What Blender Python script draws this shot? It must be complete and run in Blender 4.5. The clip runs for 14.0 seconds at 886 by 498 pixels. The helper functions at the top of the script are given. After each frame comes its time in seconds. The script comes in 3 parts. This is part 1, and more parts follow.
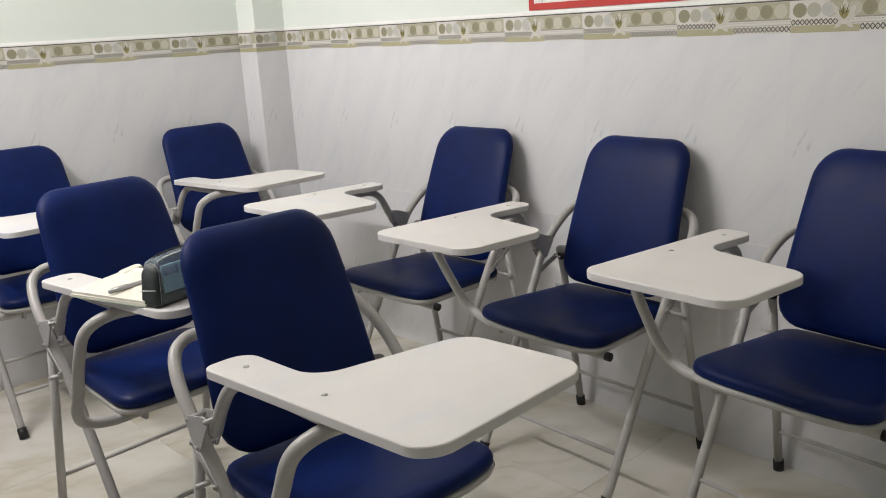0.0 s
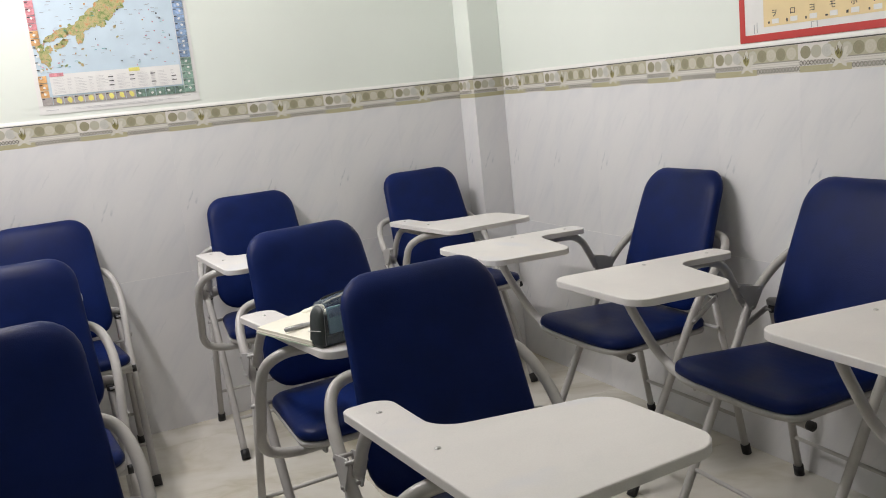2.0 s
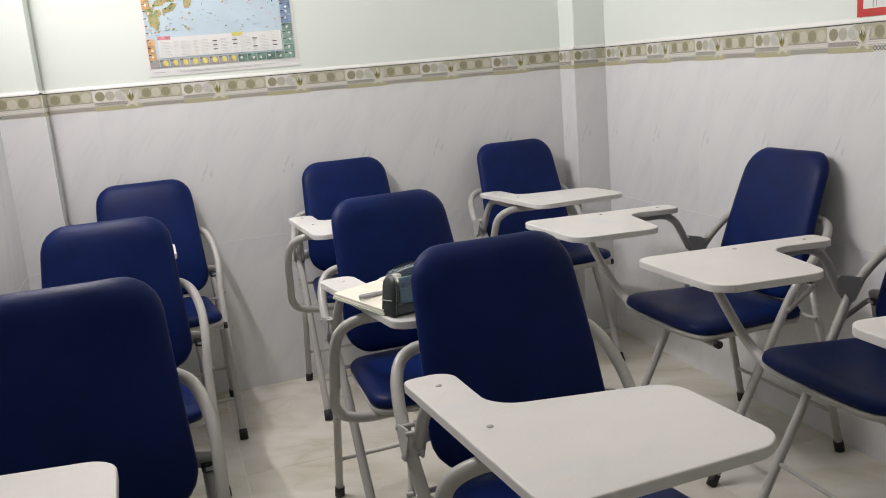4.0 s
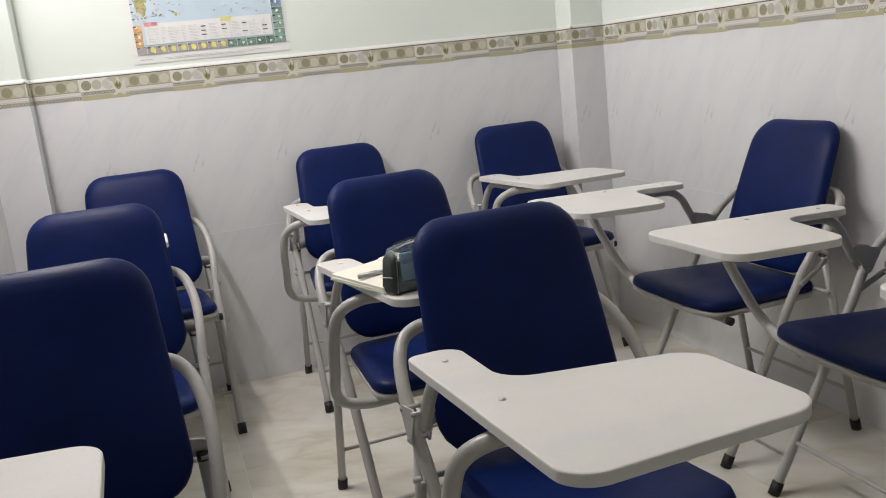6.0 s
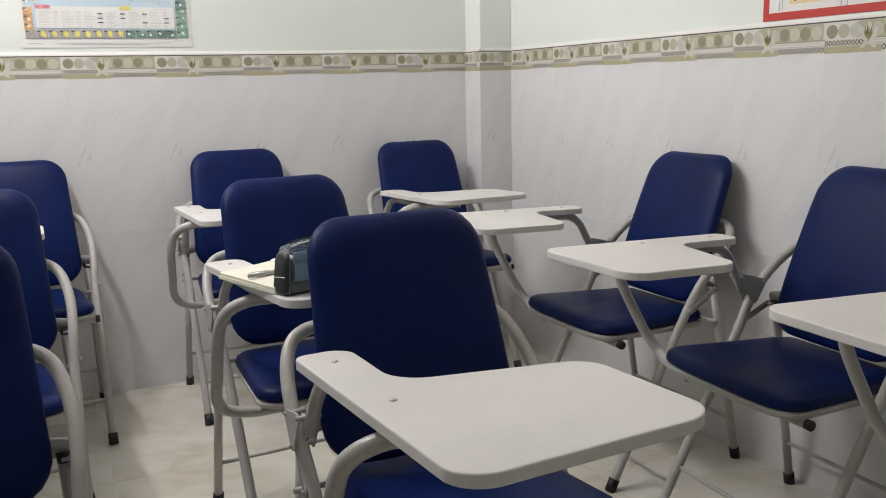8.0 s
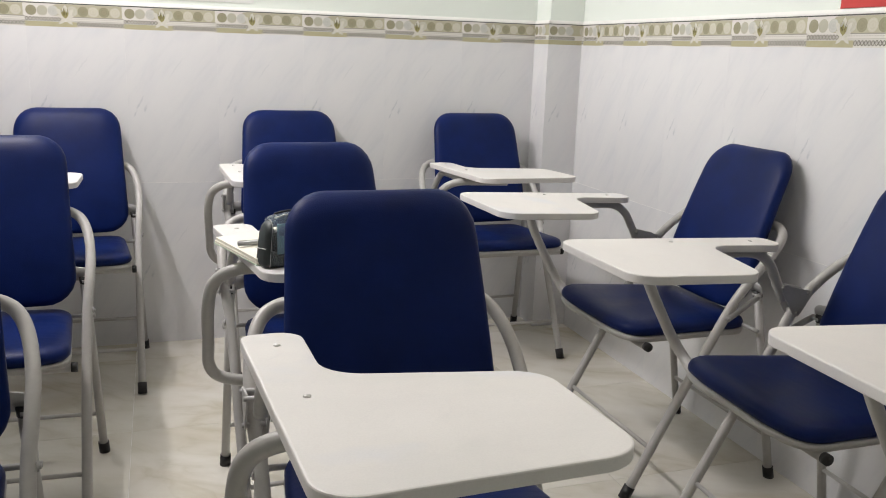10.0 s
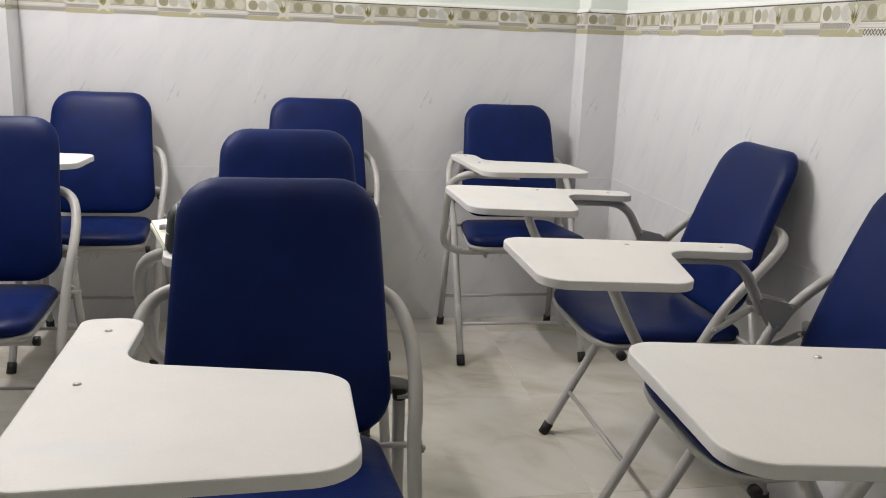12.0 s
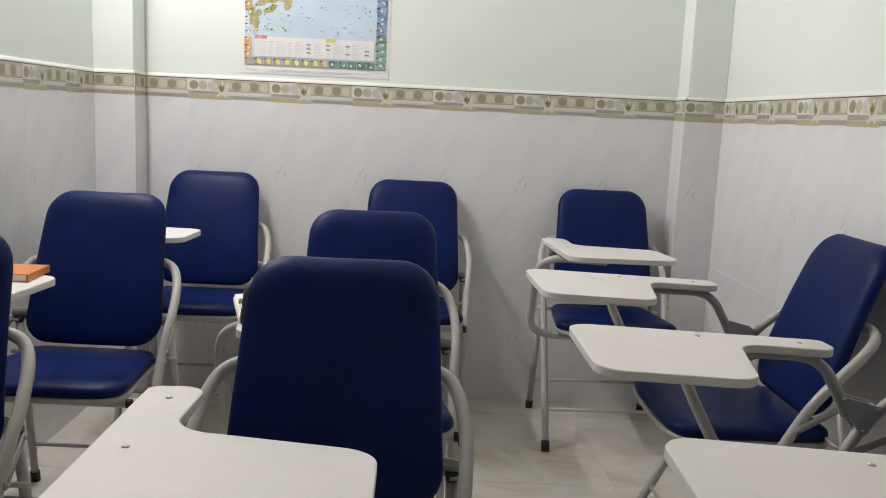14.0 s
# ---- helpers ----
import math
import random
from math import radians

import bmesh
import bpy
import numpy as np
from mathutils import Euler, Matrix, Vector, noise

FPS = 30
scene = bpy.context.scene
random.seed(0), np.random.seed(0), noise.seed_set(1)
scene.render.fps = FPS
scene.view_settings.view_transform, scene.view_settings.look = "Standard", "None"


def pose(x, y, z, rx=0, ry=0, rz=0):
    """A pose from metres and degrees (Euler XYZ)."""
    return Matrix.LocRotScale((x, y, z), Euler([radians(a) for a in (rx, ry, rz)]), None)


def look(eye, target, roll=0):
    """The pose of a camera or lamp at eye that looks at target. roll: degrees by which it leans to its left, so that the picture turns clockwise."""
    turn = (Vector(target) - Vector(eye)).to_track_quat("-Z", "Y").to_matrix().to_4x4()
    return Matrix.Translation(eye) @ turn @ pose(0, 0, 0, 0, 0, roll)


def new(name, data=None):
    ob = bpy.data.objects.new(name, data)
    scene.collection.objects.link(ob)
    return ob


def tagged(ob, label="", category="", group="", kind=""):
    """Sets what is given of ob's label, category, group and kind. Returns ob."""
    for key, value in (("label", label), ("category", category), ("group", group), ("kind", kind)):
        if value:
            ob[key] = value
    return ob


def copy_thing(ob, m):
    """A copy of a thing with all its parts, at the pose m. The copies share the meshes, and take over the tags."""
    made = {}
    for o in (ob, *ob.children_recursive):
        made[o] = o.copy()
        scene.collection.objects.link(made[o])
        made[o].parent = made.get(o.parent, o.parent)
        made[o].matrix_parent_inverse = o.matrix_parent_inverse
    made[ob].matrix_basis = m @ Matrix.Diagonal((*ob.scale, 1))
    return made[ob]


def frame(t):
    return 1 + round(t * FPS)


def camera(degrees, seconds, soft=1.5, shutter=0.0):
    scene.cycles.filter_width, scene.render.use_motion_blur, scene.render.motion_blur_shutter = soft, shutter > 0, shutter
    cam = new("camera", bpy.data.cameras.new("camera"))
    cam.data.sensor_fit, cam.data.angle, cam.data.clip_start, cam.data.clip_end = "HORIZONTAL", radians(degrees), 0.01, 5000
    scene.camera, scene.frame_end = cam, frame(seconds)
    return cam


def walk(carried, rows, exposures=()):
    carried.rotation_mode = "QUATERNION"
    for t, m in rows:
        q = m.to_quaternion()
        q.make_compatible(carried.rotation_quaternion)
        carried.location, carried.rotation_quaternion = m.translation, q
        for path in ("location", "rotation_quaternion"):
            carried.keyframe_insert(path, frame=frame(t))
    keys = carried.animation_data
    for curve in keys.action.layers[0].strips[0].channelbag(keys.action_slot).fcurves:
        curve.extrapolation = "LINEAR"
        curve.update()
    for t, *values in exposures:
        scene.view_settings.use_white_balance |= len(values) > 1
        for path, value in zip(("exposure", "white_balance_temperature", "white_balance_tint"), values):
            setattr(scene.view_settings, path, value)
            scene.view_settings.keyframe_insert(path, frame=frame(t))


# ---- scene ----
cam = camera(54.6, 14.0, soft=1.0)
PATH = [
    (0, (-1.973, -3.127, 1.155), (-0.666, -1.702, 0.646), -3.4),
    (0.5, (-1.932, -3.141, 1.152), (-0.69, -1.664, 0.626), -3.3),
    (1, (-1.879, -3.174, 1.156), (-0.782, -1.557, 0.729), -4.4),
    (1.5, (-1.835, -3.19, 1.152), (-0.882, -1.472, 0.778), -5.2),
    (2, (-1.797, -3.201, 1.148), (-0.962, -1.422, 0.775), -6.0),
    (2.5, (-1.772, -3.205, 1.146), (-1.047, -1.383, 0.755), -6.0),
    (3, (-1.755, -3.212, 1.147), (-1.122, -1.359, 0.741), -5.8),
    (5.5, (-1.729, -3.162, 1.126), (-1.141, -1.299, 0.7), -4.7),
    (6, (-1.73, -3.14, 1.088), (-1.124, -1.282, 0.664), -6.2),
    (6.5, (-1.731, -3.123, 1.065), (-1.042, -1.287, 0.672), -5.1),
    (7, (-1.731, -3.111, 1.051), (-0.978, -1.299, 0.664), -3.5),
    (7.5, (-1.732, -3.105, 1.043), (-0.903, -1.326, 0.659), -2.3),
    (8, (-1.722, -3.105, 1.039), (-0.886, -1.328, 0.662), -1.5),
    (10.5, (-1.421, -3.088, 1.054), (-0.868, -1.225, 0.58), 2.5),
    (11, (-1.313, -3.096, 1.059), (-0.817, -1.222, 0.568), 2.6),
    (11.5, (-1.219, -3.108, 1.054), (-0.795, -1.216, 0.562), 1.8),
    (12, (-1.146, -3.117, 1.049), (-0.814, -1.203, 0.574), 2.3),
    (12.5, (-1.098, -3.124, 1.049), (-0.784, -1.205, 0.582), 3.0),
    (13, (-1.063, -3.135, 1.055), (-0.805, -1.203, 0.607), 3.1),
    (13.5, (-1.054, -3.147, 1.06), (-0.897, -1.193, 0.667), 2.9),
    (14, (-1.055, -3.154, 1.066), (-0.999, -1.178, 0.76), 2.7),
]
walk(cam, [(t, look(eye, target, roll)) for t, eye, target, roll in PATH], [(0.0, 0.15, 6500, 10), (0.5, 0.14, 6500, 10), (1.0, 0.28, 6500, 10), (1.5, 0.10, 6500, 10), (2.0, -0.04, 6500, 10), (3.0, -0.04, 6500, 10), (5.5, -0.06, 6500, 10), (8.0, -0.08, 6500, 10), (10.5, 0.30, 6500, 10), (11.5, 0.23, 6500, 10), (12.5, 0.21, 6500, 10), (13.0, 0.21, 6500, 10), (13.5, 0.11, 6500, 10), (14.0, -0.11, 6500, 10)])

# ---- world and lamps ----
world = bpy.data.worlds.new("world")
scene.world = world
world.use_nodes = True
world.node_tree.nodes["Background"].inputs["Color"].default_value = (0.75, 0.85, 1.0, 1)
world.node_tree.nodes["Background"].inputs["Strength"].default_value = 0.05


def strip_lamp(place, target, length, width, watts, colour):
    data = bpy.data.lights.new("fluorescent_tube", "AREA")
    data.shape, data.size, data.size_y = "RECTANGLE", length, width
    data.energy, data.color = watts, colour
    ob = new("fluorescent_tube", data)
    ob.matrix_world = look(place, target)
    return ob


# a bare tube along the side wall, its light going out and down and out and up
TUBE = (-2.12, -0.84, 2.20)
for lift, watts in ((-0.8, 25.0), (0.8, 20.0)):
    strip_lamp(TUBE, (TUBE[0] + 0.6, TUBE[1], TUBE[2] + lift), 1.2, 0.05, watts, (1.0, 0.932, 0.932))
# unseen warm fill lamp, added under the ceiling to brighten the near side
strip_lamp((-0.95, -2.30, 3.02), (-0.95, -2.29, 0.0), 1.2, 0.10, 2.6, (1.0, 0.78, 0.67))

# ---- materials ----


class Nodes:
    """A material's nodes, with short calls for the usual ones."""

    def __init__(self, name):
        self.mat = bpy.data.materials.new(name)
        self.mat.use_nodes = True
        self.tree = self.mat.node_tree
        self.shader = self.tree.nodes["Principled BSDF"]

    def link(self, value, socket):
        if isinstance(value, bpy.types.NodeSocket):
            self.tree.links.new(value, socket)
        elif isinstance(value, tuple) and len(value) == 3 and len(socket.default_value) == 4:
            socket.default_value = (*value, 1)
        else:
            socket.default_value = value

    def add(self, kind, out=0, ins=(), **settings):
        node = self.tree.nodes.new(kind)
        for key, value in settings.items():
            setattr(node, key, value)
        for key, value in dict(ins).items():
            self.link(value, node.inputs[key])
        return node.outputs[out]

    def math(self, op, a, b=0.0, c=0.0):
        return self.add("ShaderNodeMath", 0, {0: a, 1: b, 2: c}, operation=op)

    def coords(self):
        return self.add("ShaderNodeTexCoord", 3)

    def scaled(self, vector, scale, turn=(0, 0, 0)):
        if any(turn):
            vector = self.add("ShaderNodeMapping", 0, {"Vector": vector, "Rotation": turn})
        return self.add("ShaderNodeMapping", 0, {"Vector": vector, "Scale": scale})

    def noise(self, vector, scale, detail=4.0, rough=0.55, distort=0.0):
        return self.add("ShaderNodeTexNoise", 0, {"Vector": vector, "Scale": scale, "Detail": detail, "Roughness": rough, "Distortion": distort})

    def ramp(self, value, stops):
        node = self.tree.nodes.new("ShaderNodeValToRGB")
        self.link(value, node.inputs[0])
        while len(node.color_ramp.elements) < len(stops):
            node.color_ramp.elements.new(0.5)
        for el, (at, col) in zip(node.color_ramp.elements, stops):
            el.position, el.color = at, ((*col, 1) if isinstance(col, tuple) else (col, col, col, 1))
        return node.outputs[0]

    def mix(self, fac, a, b, mode="MIX"):
        node = self.tree.nodes.new("ShaderNodeMix")
        node.data_type, node.blend_type = "RGBA", mode
        self.link(fac, node.inputs[0])
        self.link(a, node.inputs[6])
        self.link(b, node.inputs[7])
        return node.outputs[2]

    def bump(self, height, strength, distance):
        self.link(self.add("ShaderNodeBump", 0, {"Height": height, "Strength": strength, "Distance": distance}), self.shader.inputs["Normal"])

    def done(self, colour, rough, metal=0.0, spec=0.5):
        self.link(colour, self.shader.inputs["Base Color"])
        self.link(rough, self.shader.inputs["Roughness"])
        self.link(metal, self.shader.inputs["Metallic"])
        self.shader.inputs["Specular IOR Level"].default_value = spec
        return self.mat


def simple(name, colour, rough, metal=0.0, vary=0.12, scale=30.0, bump=0.0, spec=0.5):
    n = Nodes(name)
    co = n.coords()
    f = n.noise(co, scale, 5.0)
    g = n.noise(co, scale * 0.13, 3.0)
    t = n.math("ADD", n.math("MULTIPLY", f, 0.5), n.math("MULTIPLY", g, 0.5))
    dark = tuple(c * (1 - vary) for c in colour)
    lite = tuple(min(1.0, c * (1 + vary)) for c in colour)
    col = n.ramp(t, [(0.3, dark), (0.7, lite)])
    r = n.add("ShaderNodeMapRange", 0, {0: g, 1: 0.3, 2: 0.7, 3: rough * 0.85, 4: rough * 1.15})
    if bump:
        n.bump(f, bump, 0.001)
    return n.done(col, r, metal, spec)


def make_vinyl():
    n = Nodes("blue vinyl")
    co = n.coords()
    cells = n.add("ShaderNodeTexVoronoi", 0, {"Vector": co, "Scale": 420.0}, feature="F1")
    soft = n.noise(co, 9.0, 3.0)
    wrinkle = n.noise(n.scaled(co, (6, 30, 6)), 1.6, 3.0)
    col = n.ramp(soft, [(0.3, (0.0021, 0.0092, 0.063)), (0.7, (0.0039, 0.0150, 0.101))])
    rand = n.add("ShaderNodeObjectInfo", 5)
    col = n.mix(n.math("MULTIPLY", rand, 0.25), col, (0.0020, 0.0100, 0.068))
    rough = n.add("ShaderNodeMapRange", 0, {0: soft, 1: 0.3, 2: 0.7, 3: 0.36, 4: 0.48})
    h = n.math("ADD", n.math("MULTIPLY", cells, 0.35), n.math("MULTIPLY", wrinkle, 1.6))
    n.bump(h, 0.32, 0.0015)
    return n.done(col, rough, 0.0, 0.14)


def make_laminate():
    n = Nodes("pale grey laminate")
    co = n.coords()
    grain = n.noise(n.scaled(co, (400, 400, 400)), 1.0, 2.0)
    stain = n.noise(n.scaled(co, (5, 7, 5)), 1.0, 5.0, 0.6, 0.4)
    scuff = n.noise(n.scaled(co, (60, 14, 60), (0, 0, 0.6)), 1.0, 6.0, 0.7)
    col = n.ramp(stain, [(0.30, (0.66, 0.645, 0.635)), (0.55, (0.715, 0.695, 0.68)), (0.8, (0.745, 0.725, 0.71))])
    col = n.mix(n.ramp(scuff, [(0.62, 0.0), (0.8, 0.32)]), col, (0.50, 0.51, 0.54))
    col = n.mix(n.ramp(grain, [(0.35, 0.08), (0.6, 0.0)]), col, (0.45, 0.44, 0.43))
    place = n.add("ShaderNodeVectorMath", 0, {0: co, 1: n.add("ShaderNodeCombineXYZ", 0, {0: n.math("MULTIPLY", n.add("ShaderNodeObjectInfo", 5), 9.0)})}, operation="ADD")
    # soft bluish blotches, placed differently on each tablet
    blue_blotch = n.noise(n.scaled(place, (4.5, 6.0, 4.5)), 1.0, 3.0, 0.5)
    col = n.mix(n.ramp(blue_blotch, [(0.60, 0.0), (0.74, 0.45)]), col, (0.58, 0.62, 0.72))
    rough = n.add("ShaderNodeMapRange", 0, {0: stain, 1: 0.3, 2: 0.7, 3: 0.38, 4: 0.52})
    n.bump(grain, 0.12, 0.0006)
    return n.done(col, rough)


def make_marble(name, base, faint, vein):
    """Glazed wall tile: cloudy diagonal drift and one short dark vein, alike on every tile."""
    n = Nodes(name)
    co = n.coords()
    rand = n.add("ShaderNodeObjectInfo", 5)
    sep = n.tree.nodes.new("ShaderNodeSeparateXYZ")
    n.link(co, sep.inputs[0])
    x, z = sep.outputs[0], sep.outputs[2]
    drift = n.noise(n.scaled(co, (6.0, 6.0, 2.2), (0, -0.6, 0)), 1.0, 6.0, 0.6, 0.8)
    fine = n.noise(n.scaled(co, (20.0, 20.0, 9.0), (0, -0.6, 0)), 1.0, 6.0, 0.65, 1.2)
    col = n.mix(n.ramp(drift, [(0.42, 0.0), (0.62, 0.55), (0.78, 0.2)]), base, faint)
    streak = n.noise(n.scaled(co, (34.0, 34.0, 5.0), (0, -0.62, 0)), 1.0, 5.0, 0.6, 0.4)
    streak = n.math("MULTIPLY", n.ramp(streak, [(0.48, 0.0), (0.68, 0.36)]), n.ramp(drift, [(0.40, 0.15), (0.62, 1.0)]))
    col = n.mix(streak, col, (0.60, 0.615, 0.645))
    wob = n.math("MULTIPLY", n.math("SUBTRACT", n.noise(n.scaled(co, (60, 60, 60)), 1.0, 3.0), 0.5), 0.014)
    for cx, cz, long, wide, lean, much in ((0.038, 0.270, 0.030, 0.0036, 0.50, 0.72), (0.056, 0.252, 0.014, 0.005, 0.4, 0.50), (0.024, 0.235, 0.016, 0.003, 0.6, 0.40), (0.16, 0.39, 0.050, 0.003, 0.62, 0.16), (0.21, 0.12, 0.050, 0.004, 0.58, 0.16)):
        dx, dz = n.math("SUBTRACT", x, cx), n.math("SUBTRACT", z, cz)
        u = n.math("ADD", n.math("MULTIPLY", dx, math.sin(lean)), n.math("MULTIPLY", dz, math.cos(lean)))
        v = n.math("ADD", n.math("SUBTRACT", n.math("MULTIPLY", dx, math.cos(lean)), n.math("MULTIPLY", dz, math.sin(lean))), wob)
        d = n.math("ADD", n.math("POWER", n.math("ABSOLUTE", n.math("DIVIDE", u, long)), 2.0), n.math("POWER", n.math("ABSOLUTE", n.math("DIVIDE", v, wide)), 2.0))
        mask = n.math("MULTIPLY", n.ramp(d, [(0.0, 1.0), (1.0, 0.0)]), much)
        mask = n.math("MULTIPLY", mask, n.ramp(fine, [(0.38, 0.25), (0.55, 1.0)]))
        col = n.mix(mask, col, vein)
    col = n.mix(n.math("MULTIPLY", rand, 0.10), col, (0.62, 0.62, 0.64))
    rough = n.add("ShaderNodeMapRange", 0, {0: fine, 1: 0.3, 2: 0.7, 3: 0.10, 4: 0.17})
    n.bump(n.noise(co, 14.0, 2.0), 0.05, 0.002)
    return n.done(col, rough)


BW, BH = 0.2945, 0.0745  # border tile


def make_border():
    """Printed border tile: three loose discs, a band of discs, two strips of lattice and an olive strip."""
    n = Nodes("printed border tile")
    co = n.coords()
    sep = n.tree.nodes.new("ShaderNodeSeparateXYZ")
    n.link(co, sep.inputs[0])
    x, z = n.math("DIVIDE", sep.outputs[0], BW), n.math("DIVIDE", sep.outputs[2], BH)
    cloud = n.noise(n.scaled(co, (90, 90, 90)), 1.0, 4.0)

    def box(x0, x1, z0, z1):
        a = n.math("MULTIPLY", n.math("GREATER_THAN", x, x0), n.math("LESS_THAN", x, x1))
        return n.math("MULTIPLY", a, n.math("MULTIPLY", n.math("GREATER_THAN", z, z0), n.math("LESS_THAN", z, z1)))

    def ring(cx, cz, r):
        dx = n.math("MULTIPLY", n.math("SUBTRACT", x, cx), BW)
        dz = n.math("MULTIPLY", n.math("SUBTRACT", z, cz), BH)
        return n.math("DIVIDE", n.math("SQRT", n.math("ADD", n.math("MULTIPLY", dx, dx), n.math("MULTIPLY", dz, dz))), r)

    white, olive, tan, dark = (0.69, 0.67, 0.63), (0.41, 0.39, 0.28), (0.50, 0.475, 0.36), (0.255, 0.24, 0.155)
    col = n.mix(n.math("MULTIPLY", cloud, 0.2), white, (0.55, 0.53, 0.48))
    band = n.math("MAXIMUM", box(0.33, 0.985, 0.44, 0.95), n.math("LESS_THAN", ring(0.335, 0.66, 0.0215), 1.0))
    band = n.math("MULTIPLY", band, box(0.0, 0.985, 0.44, 0.95))
    col = n.mix(band, col, n.mix(cloud, olive, tan))
    for cx, shade, hub in ((0.065, dark, olive), (0.175, (0.44, 0.43, 0.37), tan), (0.285, (0.45, 0.46, 0.43), white), (0.475, (0.45, 0.44, 0.34), white), (0.585, dark, olive), (0.69, tan, white), (0.80, dark, olive), (0.915, tan, white)):
        d = ring(cx, 0.665, 0.0158)
        disc = n.math("LESS_THAN", d, 1.0)
        waves = n.math("MULTIPLY", n.math("GREATER_THAN", n.math("FRACT", n.math("MULTIPLY", d, 2.5)), 0.72), 0.22)
        col = n.mix(disc, col, n.mix(waves, n.mix(n.math("MULTIPLY", cloud, 0.6), shade, hub), hub))
    for x0, x1, z0, z1 in ((0.0, 0.36, 0.225, 0.40), (0.52, 1.0, 0.045, 0.225)):
        p = n.math("MULTIPLY", n.math("SUBTRACT", x, x0), BW / 0.0105)
        q = n.math("DIVIDE", n.math("SUBTRACT", z, z0), z1 - z0)
        tri = n.math("ABSOLUTE", n.math("SUBTRACT", n.math("MULTIPLY", n.math("FRACT", p), 2.0), 1.0))
        up = n.math("ABSOLUTE", n.math("SUBTRACT", n.math("MULTIPLY", q, 2.0), 1.0))
        edge = n.math("ABSOLUTE", n.math("SUBTRACT", n.math("ADD", tri, up), 1.0))
        cross = n.math("LESS_THAN", edge, 0.32)
        inside = n.math("LESS_THAN", n.math("ADD", tri, up), 0.55)
        here = box(x0, x1, z0, z1)
        col = n.mix(n.math("MULTIPLY", here, cross), col, (0.165, 0.155, 0.135))
        col = n.mix(n.math("MULTIPLY", n.math("MULTIPLY", here, inside), 0.5), col, (0.40, 0.38, 0.33))
    col = n.mix(box(0.0, 0.52, 0.0, 0.215), col, n.mix(cloud, (0.40, 0.37, 0.22), (0.50, 0.47, 0.33)))
    col = n.mix(n.math("MULTIPLY", box(0.46, 1.0, 0.40, 0.44), 0.8), col, (0.25, 0.24, 0.20))
    dash = n.math("GREATER_THAN", n.math("FRACT", n.math("MULTIPLY", x, 38.0)), 0.45)
    col = n.mix(n.math("MULTIPLY", n.math("MULTIPLY", box(0.46, 1.0, 0.335, 0.365), dash), 0.6), col, (0.38, 0.36, 0.32))
    col = n.mix(n.math("MULTIPLY", box(0.46, 1.0, 0.245, 0.27), 0.6), col, (0.30, 0.29, 0.25))
    col = n.mix(box(-1.0, 2.0, 0.955, 2.0), col, (0.10, 0.10, 0.09))
    return n.done(col, 0.16)


def make_floor():
    n = Nodes("cream marble floor tile")
    co = n.add("ShaderNodeNewGeometry", 0)
    rand = n.add("ShaderNodeObjectInfo", 5)
    shift = n.add("ShaderNodeVectorMath", 0, {0: co, 1: n.add("ShaderNodeCombineXYZ", 0, {0: n.math("MULTIPLY", rand, 7.0), 1: n.math("MULTIPLY", rand, 3.0)})}, operation="ADD")
    drift = n.noise(n.scaled(shift, (1.8, 3.2, 1), (0, 0, 0.5)), 1.3, 4.0, 0.5, 0.8)
    fine = n.noise(n.scaled(shift, (2.4, 4.5, 1), (0, 0, 0.6)), 1.3, 5.0, 0.5, 1.0)
    col = n.ramp(drift, [(0.28, (0.58, 0.53, 0.43)), (0.44, (0.655, 0.63, 0.56)), (0.70, (0.72, 0.705, 0.65))])
    veins = n.ramp(fine, [(0.36, 0.0), (0.50, 0.40), (0.52, 0.24), (0.64, 0.0)])
    veins = n.math("MULTIPLY", veins, n.ramp(drift, [(0.40, 1.0), (0.60, 0.15)]))
    col = n.mix(veins, col, (0.40, 0.37, 0.25))
    dust = n.noise(co, 40.0, 5.0)
    rough = n.add("ShaderNodeMapRange", 0, {0: dust, 1: 0.35, 2: 0.7, 3: 0.07, 4: 0.15})
    return n.done(col, rough)


def make_paint(name, colour):
    n = Nodes(name)
    co = n.add("ShaderNodeNewGeometry", 0)
    big = n.noise(co, 1.7, 4.0)
    roller = n.noise(co, 160.0, 3.0)
    col = n.ramp(big, [(0.3, tuple(c * 0.95 for c in colour)), (0.7, colour)])
    n.bump(n.math("ADD", n.math("MULTIPLY", roller, 0.6), big), 0.12, 0.002)
    return n.done(col, 0.5)


VINYL = make_vinyl()
LAMINATE = make_laminate()
STEEL = simple("grey powder-coated steel", (0.435, 0.425, 0.41), 0.36, 0.0, 0.08, 60.0, 0.05)
PLATE = simple("grey pressed steel", (0.42, 0.415, 0.41), 0.42, 0.1, 0.1, 50.0)
CHROME = simple("bright screw metal", (0.58, 0.57, 0.56), 0.42, 0.8, 0.1, 90.0)
RUBBER = simple("black rubber", (0.012, 0.012, 0.013), 0.55, 0.0, 0.2, 80.0, 0.1)
MARBLE = make_marble("glazed white marble tile", (0.755, 0.755, 0.765), (0.675, 0.69, 0.725), (0.36, 0.40, 0.45))
BORDER = make_border()
FLOOR = make_floor()
GROUT = simple("pale grout", (0.84, 0.835, 0.825), 0.8, 0.0, 0.1, 120.0)
MINT = make_paint("pale mint wall paint", (0.79, 0.84, 0.79))
CEILING = make_paint("white ceiling paint", (0.78, 0.78, 0.76))
FILLET = simple("white cement fillet", (0.80, 0.80, 0.77), 0.45, 0.0, 0.05, 60.0)
PETAL = simple("cream flower print", (0.62, 0.605, 0.54), 0.2, 0.0, 0.08, 200.0)
LEAF = simple("olive flower print", (0.30, 0.275, 0.125), 0.2, 0.0, 0.25, 200.0)
